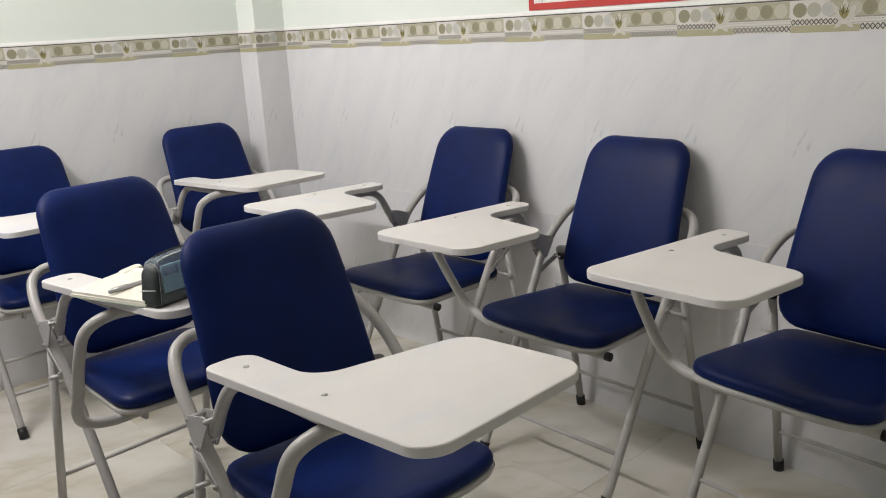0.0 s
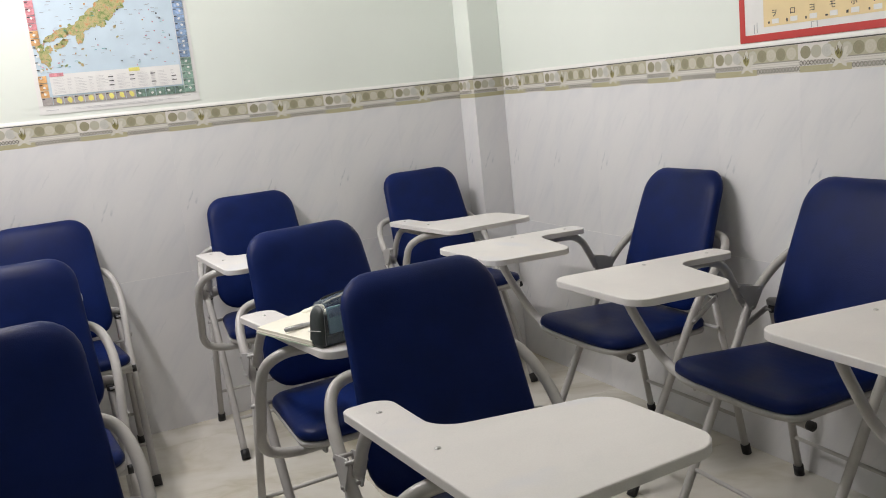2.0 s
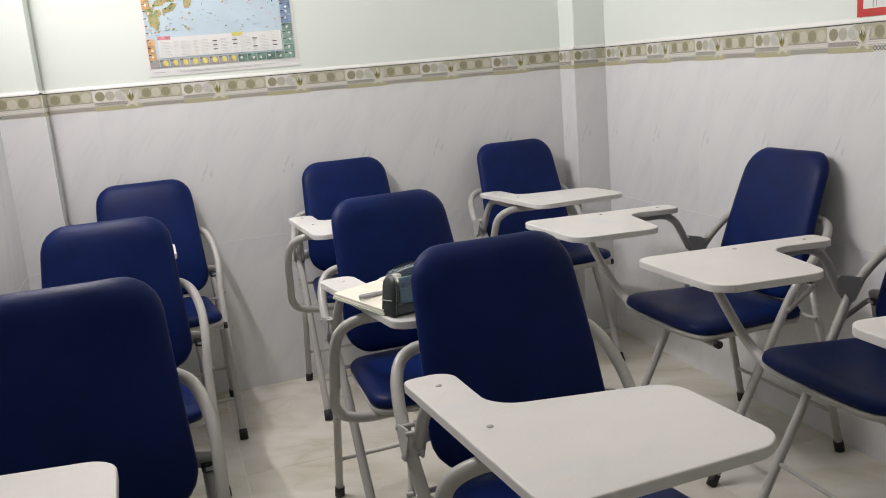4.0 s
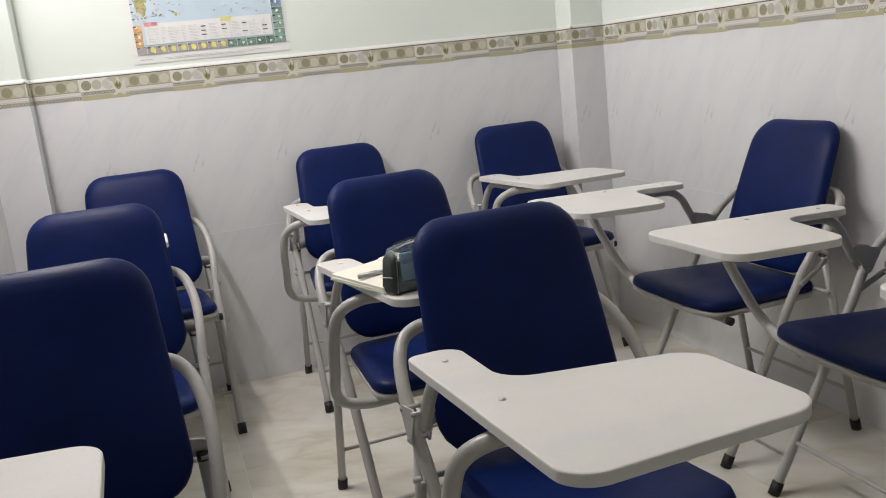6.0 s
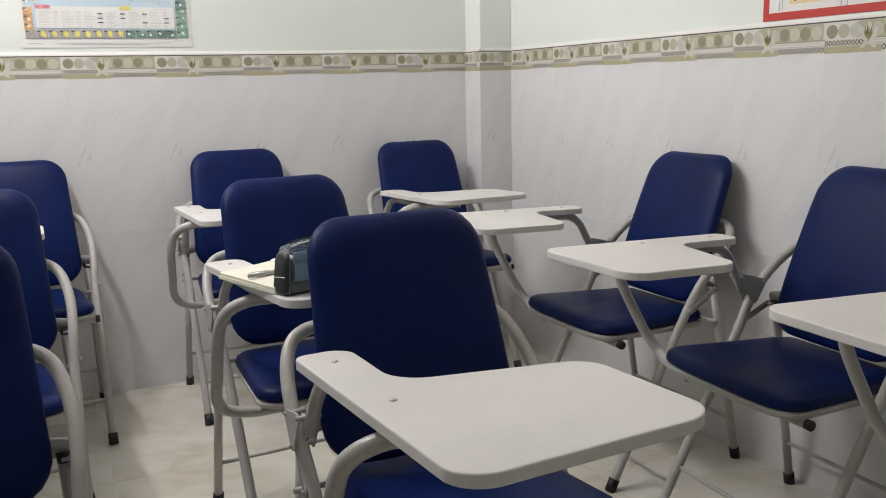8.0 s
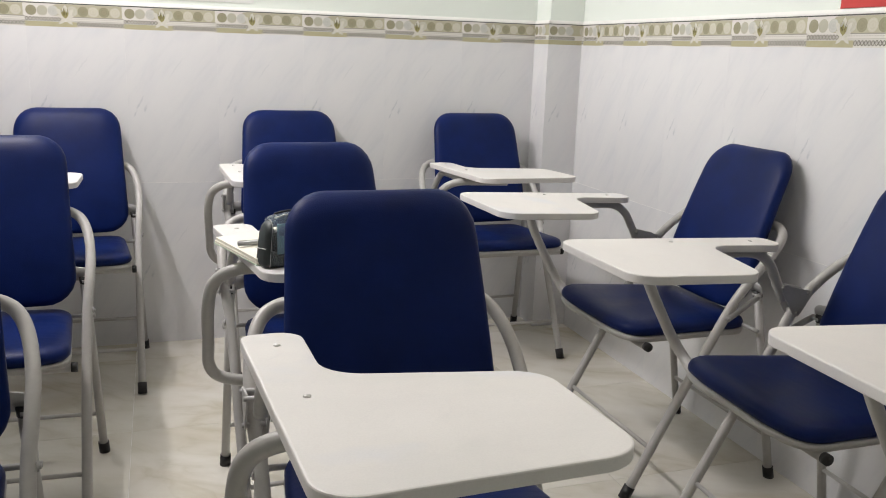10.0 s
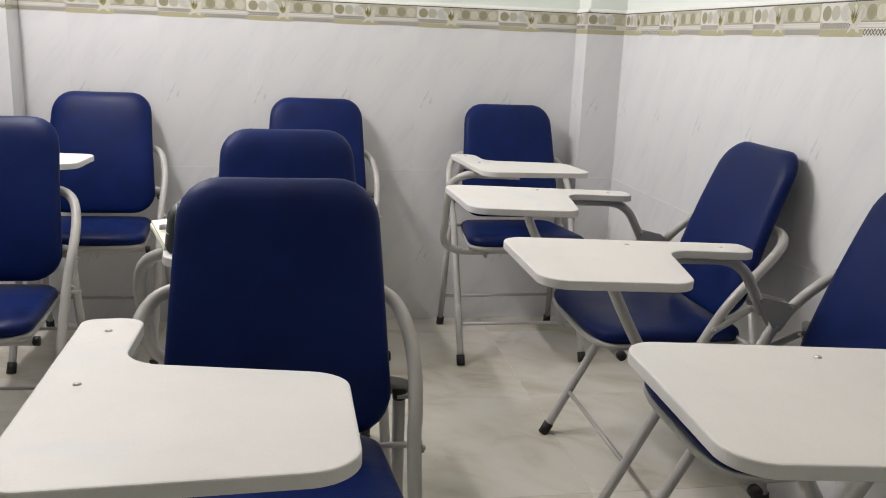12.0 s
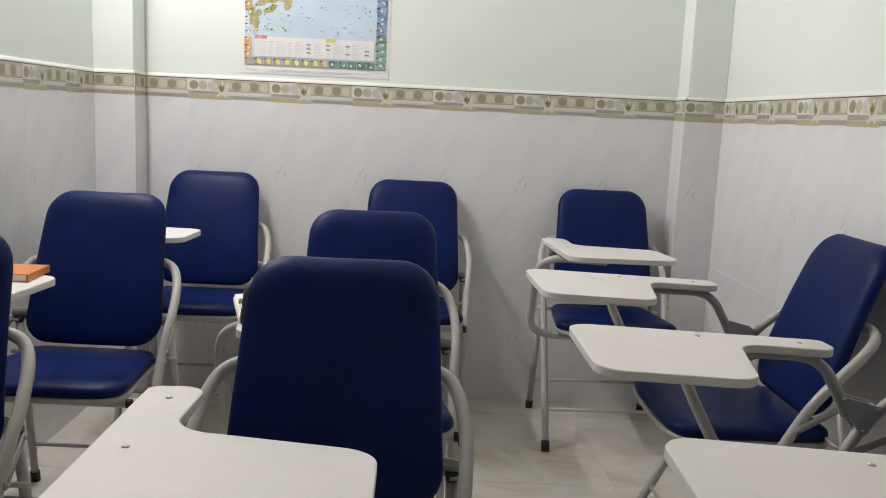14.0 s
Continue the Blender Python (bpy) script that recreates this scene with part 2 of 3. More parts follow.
STAMEN = simple("dark olive flower print", (0.13, 0.115, 0.055), 0.2, 0.0, 0.25, 200.0)
THROAT = simple("shaded grey petal print", (0.47, 0.46, 0.38), 0.2, 0.0, 0.15, 200.0)

# ---- mesh helpers ----


def part(name, bm, material, parent=None, label="", smooth=True):
    me = bpy.data.meshes.new(name)
    bm.normal_update()
    for f in bm.faces:
        f.smooth = smooth
    bm.to_mesh(me)
    bm.free()
    for mat in (material if isinstance(material, (list, tuple)) else [material]):
        me.materials.append(mat)
    ob = new(name, me)
    ob.parent = parent
    if label:
        tagged(ob, label)
    return ob


def thing(name, label, category, group="", kind="", at=None):
    ob = new(name)
    ob.empty_display_size = 0.05
    tagged(ob, label, category, group, kind)
    if at is not None:
        ob.matrix_basis = at
    return ob


def rounded(corners, steps=6):
    """A closed outline from corners (x, y, radius), each rounded by an arc."""
    out, n = [], len(corners)
    for i, (x, y, r) in enumerate(corners):
        p = Vector((x, y))
        a, b = Vector(corners[i - 1][:2]) - p, Vector(corners[(i + 1) % n][:2]) - p
        a.normalize(), b.normalize()
        half = math.acos(max(-1, min(1, a.dot(b)))) / 2
        if r <= 0 or half < 0.05:
            out.append(p)
            continue
        cut = min(r / math.tan(half), 10)
        mid = (a + b).normalized()
        centre = p + mid * (r / math.sin(half))
        u, v = p + a * cut - centre, p + b * cut - centre
        ang = math.atan2(u.x * v.y - u.y * v.x, u.dot(v))
        for k in range(steps + 1):
            s, c = math.sin(ang * k / steps), math.cos(ang * k / steps)
            out.append(centre + Vector((u.x * c - u.y * s, u.x * s + u.y * c)))
    return out


def shrink(outline, d):
    n, out = len(outline), []
    area = sum(outline[i - 1].x * outline[i].y - outline[i].x * outline[i - 1].y for i in range(n))
    sign = 1 if area > 0 else -1
    for i, p in enumerate(outline):
        e = (outline[(i + 1) % n] - outline[i - 1]).normalized()
        out.append(p + Vector((-e.y, e.x)) * d * sign)
    return out


def even(outline, count=72):
    """The same outline with its points at even steps."""
    n = len(outline)
    steps = [(outline[(i + 1) % n] - outline[i]).length for i in range(n)]
    total, out, i, gone = sum(steps), [], 0, 0.0
    for k in range(count):
        at = total * k / count
        while gone + steps[i] < at:
            gone += steps[i]
            i += 1
        out.append(outline[i].lerp(outline[(i + 1) % n], (at - gone) / max(steps[i], 1e-9)))
    return out


def slab(outline, profile, place=lambda x, y, h: (x, y, h), fill=0):
    """A body over an outline: rings of (inset, height) from below to above, closed by caps; fill: rings drawn to the middle of each cap."""
    bm = bmesh.new()
    rings = []

    def ring(points, h):
        rings.append([bm.verts.new(place(p.x, p.y, h)) for p in points])

    def inner(points, k):
        mid = sum(points, Vector((0, 0))) / len(points)
        return [mid + (p - mid) * k for p in points]

    first, last = shrink(outline, profile[0][0]), shrink(outline, profile[-1][0])
    for k in range(1, fill + 1):
        ring(inner(first, k / (fill + 1)), profile[0][1])
    for inset, h in profile:
        ring(shrink(outline, inset), h)
    for k in range(fill, 0, -1):
        ring(inner(last, k / (fill + 1)), profile[-1][1] + 0.0008 * (fill - k + 1) ** 0.5)
    n = len(outline)
    for a, b in zip(rings, rings[1:]):
        for i in range(n):
            bm.faces.new((a[i - 1], a[i], b[i], b[i - 1]))
    bm.faces.new(list(reversed(rings[0])))
    bm.faces.new(rings[-1])
    bmesh.ops.recalc_face_normals(bm, faces=bm.faces)
    return bm


def spline(points, per=6):
    pts = [Vector(p) for p in points]
    if len(pts) == 2:
        return pts
    ext = [pts[0] * 2 - pts[1], *pts, pts[-1] * 2 - pts[-2]]
    out = []
    for a, b, c, d in zip(ext, ext[1:], ext[2:], ext[3:]):
        for k in range(per):
            t = k / per
            out.append(0.5 * (2 * b + (c - a) * t + (2 * a - 5 * b + 4 * c - d) * t * t + (3 * b - a - 3 * c + d) * t ** 3))
    out.append(pts[-1])
    return out


def tube(points, r, sides=12, per=6, bm=None):
    """A round bar along a smooth line through the points."""
    bm = bm or bmesh.new()
    line = spline(points, per)
    way = (line[1] - line[0]).normalized()
    side = way.orthogonal().normalized()
    rings = []
    for i, p in enumerate(line):
        ahead = (line[min(i + 1, len(line) - 1)] - line[max(i - 1, 0)]).normalized()
        side = (side - ahead * side.dot(ahead)).normalized()
        up = ahead.cross(side)
        rings.append([bm.verts.new(p + (side * math.cos(a) + up * math.sin(a)) * r) for a in (2 * math.pi * k / sides for k in range(sides))])
    for a, b in zip(rings, rings[1:]):
        for i in range(sides):
            bm.faces.new((a[i - 1], a[i], b[i], b[i - 1]))
    bm.faces.new(list(reversed(rings[0])))
    bm.faces.new(rings[-1])
    bmesh.ops.recalc_face_normals(bm, faces=bm.faces)
    return bm


def box(x0, x1, y0, y1, z0, z1, bevel=0.0, bm=None):
    bm = bm or bmesh.new()
    got = bmesh.ops.create_cube(bm, size=1)["verts"]
    for v in got:
        v.co = Vector((x0 + (v.co.x + 0.5) * (x1 - x0), y0 + (v.co.y + 0.5) * (y1 - y0), z0 + (v.co.z + 0.5) * (z1 - z0)))
    if bevel:
        edges = list({e for v in got for e in v.link_edges})
        bmesh.ops.bevel(bm, geom=edges, offset=bevel, segments=2, affect="EDGES", profile=0.6)
    return bm


def strip(a, b, wide, thick, normal):
    """A flat bar with round ends from a to b, its broad side across the normal."""
    a, b, nrm = Vector(a), Vector(b), Vector(normal).normalized()
    along = (b - a).normalized()
    across = nrm.cross(along).normalized()
    length = (b - a).length
    outline = rounded([(-wide / 2, -wide / 2, wide * 0.45), (length + wide / 2, -wide / 2, wide * 0.45), (length + wide / 2, wide / 2, wide * 0.45), (-wide / 2, wide / 2, wide * 0.45)], 4)
    return slab(outline, [(0.0, -thick / 2), (0.0, thick / 2)], lambda x, y, h: a + along * x + across * y + nrm * h)


# ---- the room ----
XL, XR, YB, YF, ZC = -2.194, -0.008, 0.0, -5.2, 3.1   # tiled faces: side walls, far wall; near wall, ceiling
PW, PD = 0.136, 0.126                               # corner pillar, width and depth
LW = 0.139                                          # the other pillar's width
ZS, ZB = 0.577, 1.086                               # tile seam and foot of the border
ZT = ZB + BH
TH = 0.008                                          # tile thickness

wall_back = part("wall_back", box(XL - 0.25, XR + 0.25, YB + TH, YB + 0.2, -0.02, ZC), MINT, smooth=False)
tagged(wall_back, "far wall in pale mint paint above white marble wainscot tiles", "wall", kind="structure")
wall_right = part("wall_right", box(XR + TH, XR + 0.2, YF, YB + TH, -0.02, ZC), MINT, smooth=False)
tagged(wall_right, "side wall in pale mint paint above white marble wainscot tiles", "wall", kind="structure")
wall_left = part("wall_left", box(XL - 0.2, XL - TH, YF, YB + TH, -0.02, ZC), MINT, smooth=False)
tagged(wall_left, "side wall in pale mint paint above glossy marble wainscot tiles", "wall", kind="structure")
wall_front = part("wall_front", box(XL - 0.2, XR + 0.2, YF - 0.2, YF, -0.02, ZC), MINT, smooth=False)
tagged(wall_front, "plain pale mint painted wall closing the room", "wall", kind="structure")
ceiling = part("ceiling", box(XL - 0.2, XR + 0.2, YF - 0.2, YB + 0.2, ZC, ZC + 0.15), CEILING, smooth=False)
tagged(ceiling, "plain white painted ceiling", "ceiling", kind="structure")
pillar_right = part("pillar_right", box(XR - PW + TH, XR + TH, YB - PD + TH, YB + TH, -0.02, ZC, 0.004), MINT, smooth=False)
tagged(pillar_right, "square corner pillar, mint paint above marble tiles", "pillar", kind="structure")
pillar_left = part("pillar_left", box(XL - TH, XL + LW - TH, YB - PD + TH, YB + TH, -0.02, ZC, 0.004), MINT, smooth=False)
tagged(pillar_left, "square corner pillar, brightly lit mint paint above marble tiles", "pillar", kind="structure")
floor = part("floor", box(XL - 0.2, XR + 0.2, YF - 0.2, YB + 0.2, -0.12, -0.0012), GROUT, smooth=False)
tagged(floor, "glossy cream marble tiled floor with thin joints", "floor", kind="structure")

_tiles = {}


def tile_mesh(kind, x0, x1, z0, z1, mat, gap=0.00012):
    """A glazed tile; its own x and z keep the place of the print, so that cut pieces show their part of it."""
    key = (kind, round(x0, 4), round(x1, 4), round(z0, 4), round(z1, 4))
    if key not in _tiles:
        outline = [Vector(p) for p in ((x0 + gap, z0 + gap), (x1 - gap, z0 + gap), (x1 - gap, z1 - gap), (x0 + gap, z1 - gap))]
        bm = slab(outline, [(0.0, -TH), (0.0, -0.0002), (0.0002, 0.0)], lambda x, z, h: (x, -h, z))
        me = bpy.data.meshes.new(kind)
        bm.to_mesh(me)
        bm.free()
        me.materials.append(mat)
        _tiles[key] = me
    return _tiles[key]


def flower_mesh():
    if "flower" in _tiles:
        return _tiles["flower"]
    bm = bmesh.new()
    cx, cz = 0.405 * BW, 0.36 * BH
    for ang, long, wide, mat in ((10, 0.020, 0.008, 3), (166, 0.022, 0.009, 3), (-42, 0.028, 0.011, 0), (-138, 0.028, 0.011, 0), (90, 0.042, 0.019, 0), (50, 0.038, 0.015, 0), (130, 0.041, 0.015, 0), (18, 0.027, 0.010, 0), (160, 0.027, 0.010, 0),
                                 (118, 0.030, 0.008, 3), (64, 0.028, 0.008, 3), (92, 0.032, 0.0130, 3), (96, 0.027, 0.0100, 1), (120, 0.024, 0.008, 1), (66, 0.022, 0.008, 1), (74, 0.036, 0.0022, 2), (98, 0.038, 0.0022, 2), (110, 0.031, 0.0020, 2), (84, 0.015, 0.007, 1)):
        a = radians(ang)
        along, across = Vector((math.cos(a), 0, math.sin(a))), Vector((-math.sin(a), 0, math.cos(a)))
        lift = 0.0005 + 0.0001 * len(bm.faces)
        base = Vector((cx, -lift, cz))
        pts = [(0.0, 0.12), (0.3, 0.8), (0.55, 1.0), (0.8, 0.65), (1.0, 0.0), (0.8, -0.65), (0.55, -1.0), (0.3, -0.8), (0.0, -0.12)]
        ring = [bm.verts.new(base + along * (u * long) + across * (v * wide / 2)) for u, v in pts]
        f = bm.faces.new(ring)
        f.material_index = mat
        f.normal_update()
        if f.normal.y > 0:
            f.normal_flip()
    me = bpy.data.meshes.new("flower")
    bm.to_mesh(me)
    bm.free()
    me.materials.append(PETAL)
    me.materials.append(LEAF)
    me.materials.append(STAMEN)
    me.materials.append(THROAT)
    _tiles["flower"] = me
    return me


def clad(wall, origin, turn, length, joint):
    """Two rows of wainscot tiles, the border above them and the fillet on top, along a wall from origin; a joint lies at that distance."""
    base = pose(*origin, 0, 0, turn)
    start = joint - BW * math.ceil(joint / BW - 1e-6)
    at = start
    while at < length - 0.004:
        a, b = max(0.0, -at), min(BW, length - at)
        if b - a > 0.004:
            for kind, z0, z1, mat in (("wall_tile", 0.0, ZS, MARBLE), ("wall_tile", ZS, ZB, MARBLE), ("border_tile", ZB, ZT, BORDER)):
                ob = new(kind, tile_mesh(kind, a, b, 0.0, z1 - z0 - (0.0010 if z1 == ZS else 0.0), mat))
                ob.parent = wall
                ob.matrix_basis = base @ pose(at, 0, z0)
                if kind == "border_tile" and a < 0.25 * BW and b > 0.5 * BW:
                    fl = new("flower", flower_mesh())
                    fl.parent = ob
        at += BW
    ob = part("grout", box(0.001, length - 0.001, 0.0003, TH, 0.0, ZT - 0.001), GROUT, wall, "pale grout", smooth=False)
    ob.matrix_basis = base
    bm = slab([Vector(p) for p in ((0.0, 0.0), (length, 0.0), (length, TH), (0.0, TH))], [(0.0, ZT), (0.0, ZT + 0.004), (0.003, ZT + 0.012)])
    ob = part("fillet", bm, FILLET, wall, "white cement fillet", smooth=False)
    ob.matrix_basis = base


# ---- chairs ----
GREY = "grey steel tube"
TOP = 0.6831            # the tablet's top face at its screws
SLOPE, ROLL = 0.032, 0.006


def rise(x, y):
    return ROLL * (x + 0.1) - SLOPE * (y + 0.4)


def tablet_chair():
    """A folding chair that faces -y, its writing tablet at the sitter's right; the origin lies between the rear feet."""
    root = thing("tablet_chair", "blue vinyl folding chair with grey steel frame and writing tablet", "chair", "tablet chairs")

    # backrest, leaning back
    lean = radians(18.47)
    outline = even(rounded([(-0.1727, 0.006, 0.064), (0.1859, 0.006, 0.064), (0.1626, 0.412, 0.068), (-0.1485, 0.412, 0.068)], 8))

    def on_back(x, s, h):
        dish = 0.0037 * (x / 0.16) ** 2 + 0.012 * ((s - 0.206) / 0.206) ** 2
        y = -0.149 + s * math.sin(lean) - (h - dish) * math.cos(lean)
        z = 0.4333 + s * math.cos(lean) * 0.995 - (h - dish) * math.sin(lean)
        return (x, y, z)

    part("backrest", slab(outline, [(0.014, -0.028), (0.004, -0.025), (0.0, -0.016), (0.0, -0.008), (0.003, 0.001), (0.010, 0.007), (0.024, 0.011), (0.046, 0.013)], on_back, 6), VINYL, root, "padded dark blue vinyl backrest")

    # seat
    outline = even(rounded([(-0.165, -0.075, 0.05), (0.165, -0.075, 0.05), (0.202, -0.435, 0.055), (0.10, -0.452, 0.30), (-0.10, -0.452, 0.30), (-0.202, -0.435, 0.055)], 6))
    tilt = lambda x, y, h: (x, y, 0.409 + h - 0.035 * (y + 0.46))
    part("seat", slab(outline, [(0.006, 0.0), (0.0, 0.005), (0.0, 0.013), (0.004, 0.022), (0.014, 0.028), (0.035, 0.032)], tilt, 6), VINYL, root, "padded dark blue vinyl seat")
    part("seat_pan", slab(outline, [(0.010, -0.016), (0.002, -0.014), (-0.001, -0.004), (0.004, 0.0)], tilt), STEEL, root, "grey steel seat pan")

    # writing tablet, rising a little away from the sitter
    outline = rounded([(-0.2436, -0.2375, 0.02), (-0.1618, -0.234, 0.035), (-0.1629, -0.4192, 0.055), (0.0857, -0.464, 0.05), (0.0897, -0.7184, 0.05), (-0.2291, -0.7292, 0.045)], 14)
    board = part("writing_tablet", slab(outline, [(0.0012, TOP - 0.0158), (0.0, TOP - 0.0146), (0.0, TOP - 0.0022), (0.0008, TOP - 0.0007), (0.003, TOP)], lambda x, y, h: (x, y, h + rise(x, y))), LAMINATE, root, "pale grey laminate writing tablet", smooth=False)
    for x, y in ((-0.2006, -0.296), (-0.1952, -0.4877)):
        ring = rounded([(x - 0.0048, y - 0.0048, 0.0044), (x + 0.0048, y - 0.0048, 0.0044), (x + 0.0048, y + 0.0048, 0.0044), (x - 0.0048, y + 0.0048, 0.0044)], 3)
        part("screw", slab(ring, [(0.0, TOP - 0.0005), (0.0005, TOP + 0.0015), (0.003, TOP + 0.0025)], lambda x, y, h: (x, y, h + rise(x, y))), CHROME, board, "bright screw head")

    # the two side frames with their feet
    for s in (-1, 1):
        leg = part("front_leg", tube([(s * 0.210, -0.420, 0.012), (s * 0.210, -0.31, 0.222), (s * 0.211, -0.197, 0.432), (s * 0.216, -0.158, 0.502), (s * 0.217, -0.110, 0.560), (s * 0.209, -0.065, 0.604), (s * 0.192, -0.033, 0.634), (s * 0.165, -0.022, 0.650), (s * 0.135, -0.030, 0.656), (s * 0.105, -0.045, 0.658)], 0.0115), STEEL, root, GREY)
        part("rubber_foot", tube([(s * 0.210, -0.4270, 0.0), (s * 0.2098, -0.4115, 0.030)], 0.0140), RUBBER, leg, "black rubber foot")
        leg = part("rear_leg", tube([(s * 0.210, -0.003, 0.012), (s * 0.1975, -0.090, 0.490)], 0.0105), STEEL, root, GREY)
        part("rubber_foot", tube([(s * 0.2105, -0.0008, 0.0), (s * 0.2092, -0.0063, 0.030)], 0.0135), RUBBER, leg, "black rubber foot")
        part("cap", tube([(s * 0.1977, -0.0893, 0.487), (s * 0.1972, -0.0922, 0.502)], 0.0112), RUBBER, leg, "black plastic cap")
        part("link", strip((s * 0.2135, -0.100, 0.493), (s * 0.2235, -0.188, 0.446), 0.015, 0.003, (1, 0, 0)), PLATE, root, "flat grey folding link")
        part("back_plate", strip((s * 0.196, -0.092, 0.508), (s * 0.120, -0.084, 0.520), 0.036, 0.004, (0, 1, 0.3)), PLATE, root, "flat grey back plate")
        for x, y, z in ((0.2235, -0.188, 0.446), (0.2135, -0.100, 0.493)):
            part("rivet", tube([(s * (x - 0.020), y, z), (s * (x + 0.005), y, z)], 0.0042, 8), PLATE, root)
        part("bolt", tube([(s * 0.160, -0.095, 0.405), (s * 0.218, -0.095, 0.405)], 0.0055, 8), PLATE, root)

    part("front_bar", tube([(-0.209, -0.362, 0.122), (0.209, -0.362, 0.122)], 0.0055), STEEL, root)
    part("rear_bar", tube([(-0.205, -0.0225, 0.118), (0.205, -0.0225, 0.118)], 0.0055), STEEL, root)
    rod = part("seat_rod", tube([(-0.20, -0.392, 0.384), (0.20, -0.392, 0.384)], 0.0105), STEEL, root)
    part("knob", tube([(0.197, -0.392, 0.384), (0.209, -0.392, 0.384)], 0.0108), RUBBER, rod, "black plastic end cap")
    part("clip", strip((-0.140, -0.392, 0.368), (-0.140, -0.392, 0.402), 0.010, 0.026, (0, 1, 0)), PLATE, rod, "grey steel clip")

    # what carries the tablet
    part("arm_strut", tube([(-0.200, -0.50, 0.6590), (-0.200, -0.36, 0.6545), (-0.201, -0.285, 0.651), (-0.204, -0.243, 0.630), (-0.209, -0.215, 0.590), (-0.211, -0.188, 0.540)], 0.0110), STEEL, root, GREY)
    part("tablet_support", tube([(-0.085, -0.563, 0.6600), (-0.1755, -0.537, 0.6585), (-0.2354, -0.516, 0.6540), (-0.2752, -0.4958, 0.6277), (-0.2873, -0.4784, 0.5748), (-0.2845, -0.4316, 0.4825), (-0.2816, -0.4021, 0.431), (-0.2613, -0.3842, 0.3966), (-0.2097, -0.3905, 0.3832), (-0.1315, -0.392, 0.382)], 0.0120), STEEL, root, GREY)
    for x in (-0.2305, -0.199):
        tri = rounded([(-0.212, 0.580, 0.008), (-0.118, 0.558, 0.010), (-0.157, 0.494, 0.010)], 4)
        part("bracket", slab(tri, [(0.0, -0.0015), (0.0, 0.0015)], lambda y, z, h: (x + h, y, z)), PLATE, root, "triangular grey steel bracket", smooth=False)
    for y, z in ((-0.200, 0.570), (-0.134, 0.555), (-0.158, 0.511)):
        part("rivet", tube([(-0.235, y, z), (-0.196, y, z)], 0.0042, 8), PLATE, root)
    return root


chair = tablet_chair()
PLACES = [  # x, y, turn, height against the others; then the tablet's own yaw, shift, lift, slope and roll
    (-0.4078, -0.0626, 0.45, 0.9959, -0.29, 0.0017, 0.0006, 0.0030, 0.0020, -0.0104),
    (-1.0903, -0.0407, -1.25, 0.9986, 0.20, -0.0010, 0.0, 0.0, 0.0, 0.0),
    (-1.8021, -0.0483, -0.53, 1.0012, -0.16, 0.0, 0.0, 0.0, 0.0, 0.0),
    (-1.1794, -0.9957, 2.91, 0.9881, 1.99, -0.0028, 0.0025, 0.0045, -0.0059, -0.0058),
    (-1.1826, -1.7407, -0.40, 0.9905, 0.97, 0.0035, 0.0034, 0.0012, 0.0077, -0.0027),
    (-1.8948, -0.8477, -1.81, 0.9907, 0.0, 0.0, 0.0, 0.006, 0.0, 0.0),
    (-1.928, -1.648, 0.70, 1.0, 0.0, 0.0, 0.0, 0.012, 0.0, 0.0),
    (-0.0505, -1.2141, -89.74, 0.9995, -0.13, -0.0026, -0.0038, -0.0019, 0.0, 0.0011),
    (-0.0475, -1.8178, -91.90, 1.0008, -0.39, 0.0, -0.0005, -0.0029, -0.0053, 0.0088),
    (-0.0433, -2.4414, -93.57, 1.0044, -0.46, 0.0, 0.0, -0.0008, 0.0042, -0.0020),
]


def stand(x, y, turn, tall):
    return pose(x, y, 0, 0, 0, turn) @ Matrix.Diagonal((1, 1, tall, 1))


chairs = [chair] + [copy_thing(chair, stand(*row[:4])) for row in PLACES[1:]]
chair.matrix_basis = stand(*PLACES[0][:4])
for ob, row in zip(chairs, PLACES):
    for kid in ob.children:
        if kid.name.startswith("writing_tablet"):
            pivot = Matrix.Translation((-0.2, -0.4, TOP))
            kid.matrix_basis = pose(*row[5:8]) @ pivot @ pose(0, 0, 0, -math.degrees(row[8]), -math.degrees(row[9]), row[4]) @ pivot.inverted()
            if ob is chairs[4]:  # this one is cut back at its inner corner
                kid.data = kid.data.copy()
                for v in kid.data.vertices:
                    w = min(1.0, max(0.0, (v.co.x + 0.16) / 0.25)) * min(1.0, max(0.0, (v.co.y + 0.72) / 0.25))
                    v.co += Vector((0.004 * w, -0.012 * w, 0.0))
        if kid.name.startswith("tablet_support") and ob is chairs[4]:
            kid.matrix_basis = pose(0.020, 0, 0)  # bent inwards

# ---- posters ----
PAPER = simple("white coated paper", (0.80, 0.80, 0.79), 0.35, 0.0, 0.04, 15.0)
RED = simple("red poster border", (0.54, 0.045, 0.04), 0.4, 0.0, 0.08, 20.0)
CREAM = simple("cream yellow print", (0.82, 0.66, 0.37), 0.4, 0.0, 0.06, 20.0)
INK = simple("dark printing ink", (0.05, 0.05, 0.06), 0.5, 0.0, 0.2, 90.0)
PALEINK = simple("pale grey printing ink", (0.56, 0.56, 0.58), 0.5, 0.0, 0.2, 90.0)
GREYINK = simple("grey printing ink", (0.36, 0.37, 0.40), 0.5, 0.0, 0.2, 90.0)
SEA = simple("pale blue printed sea", (0.57, 0.69, 0.79), 0.38, 0.0, 0.10, 9.0)
ORANGE = simple("orange print", (0.70, 0.40, 0.18), 0.4, 0.0, 0.5, 130.0)
PINK = simple("pink print", (0.66, 0.28, 0.32), 0.4, 0.0, 0.5, 130.0)
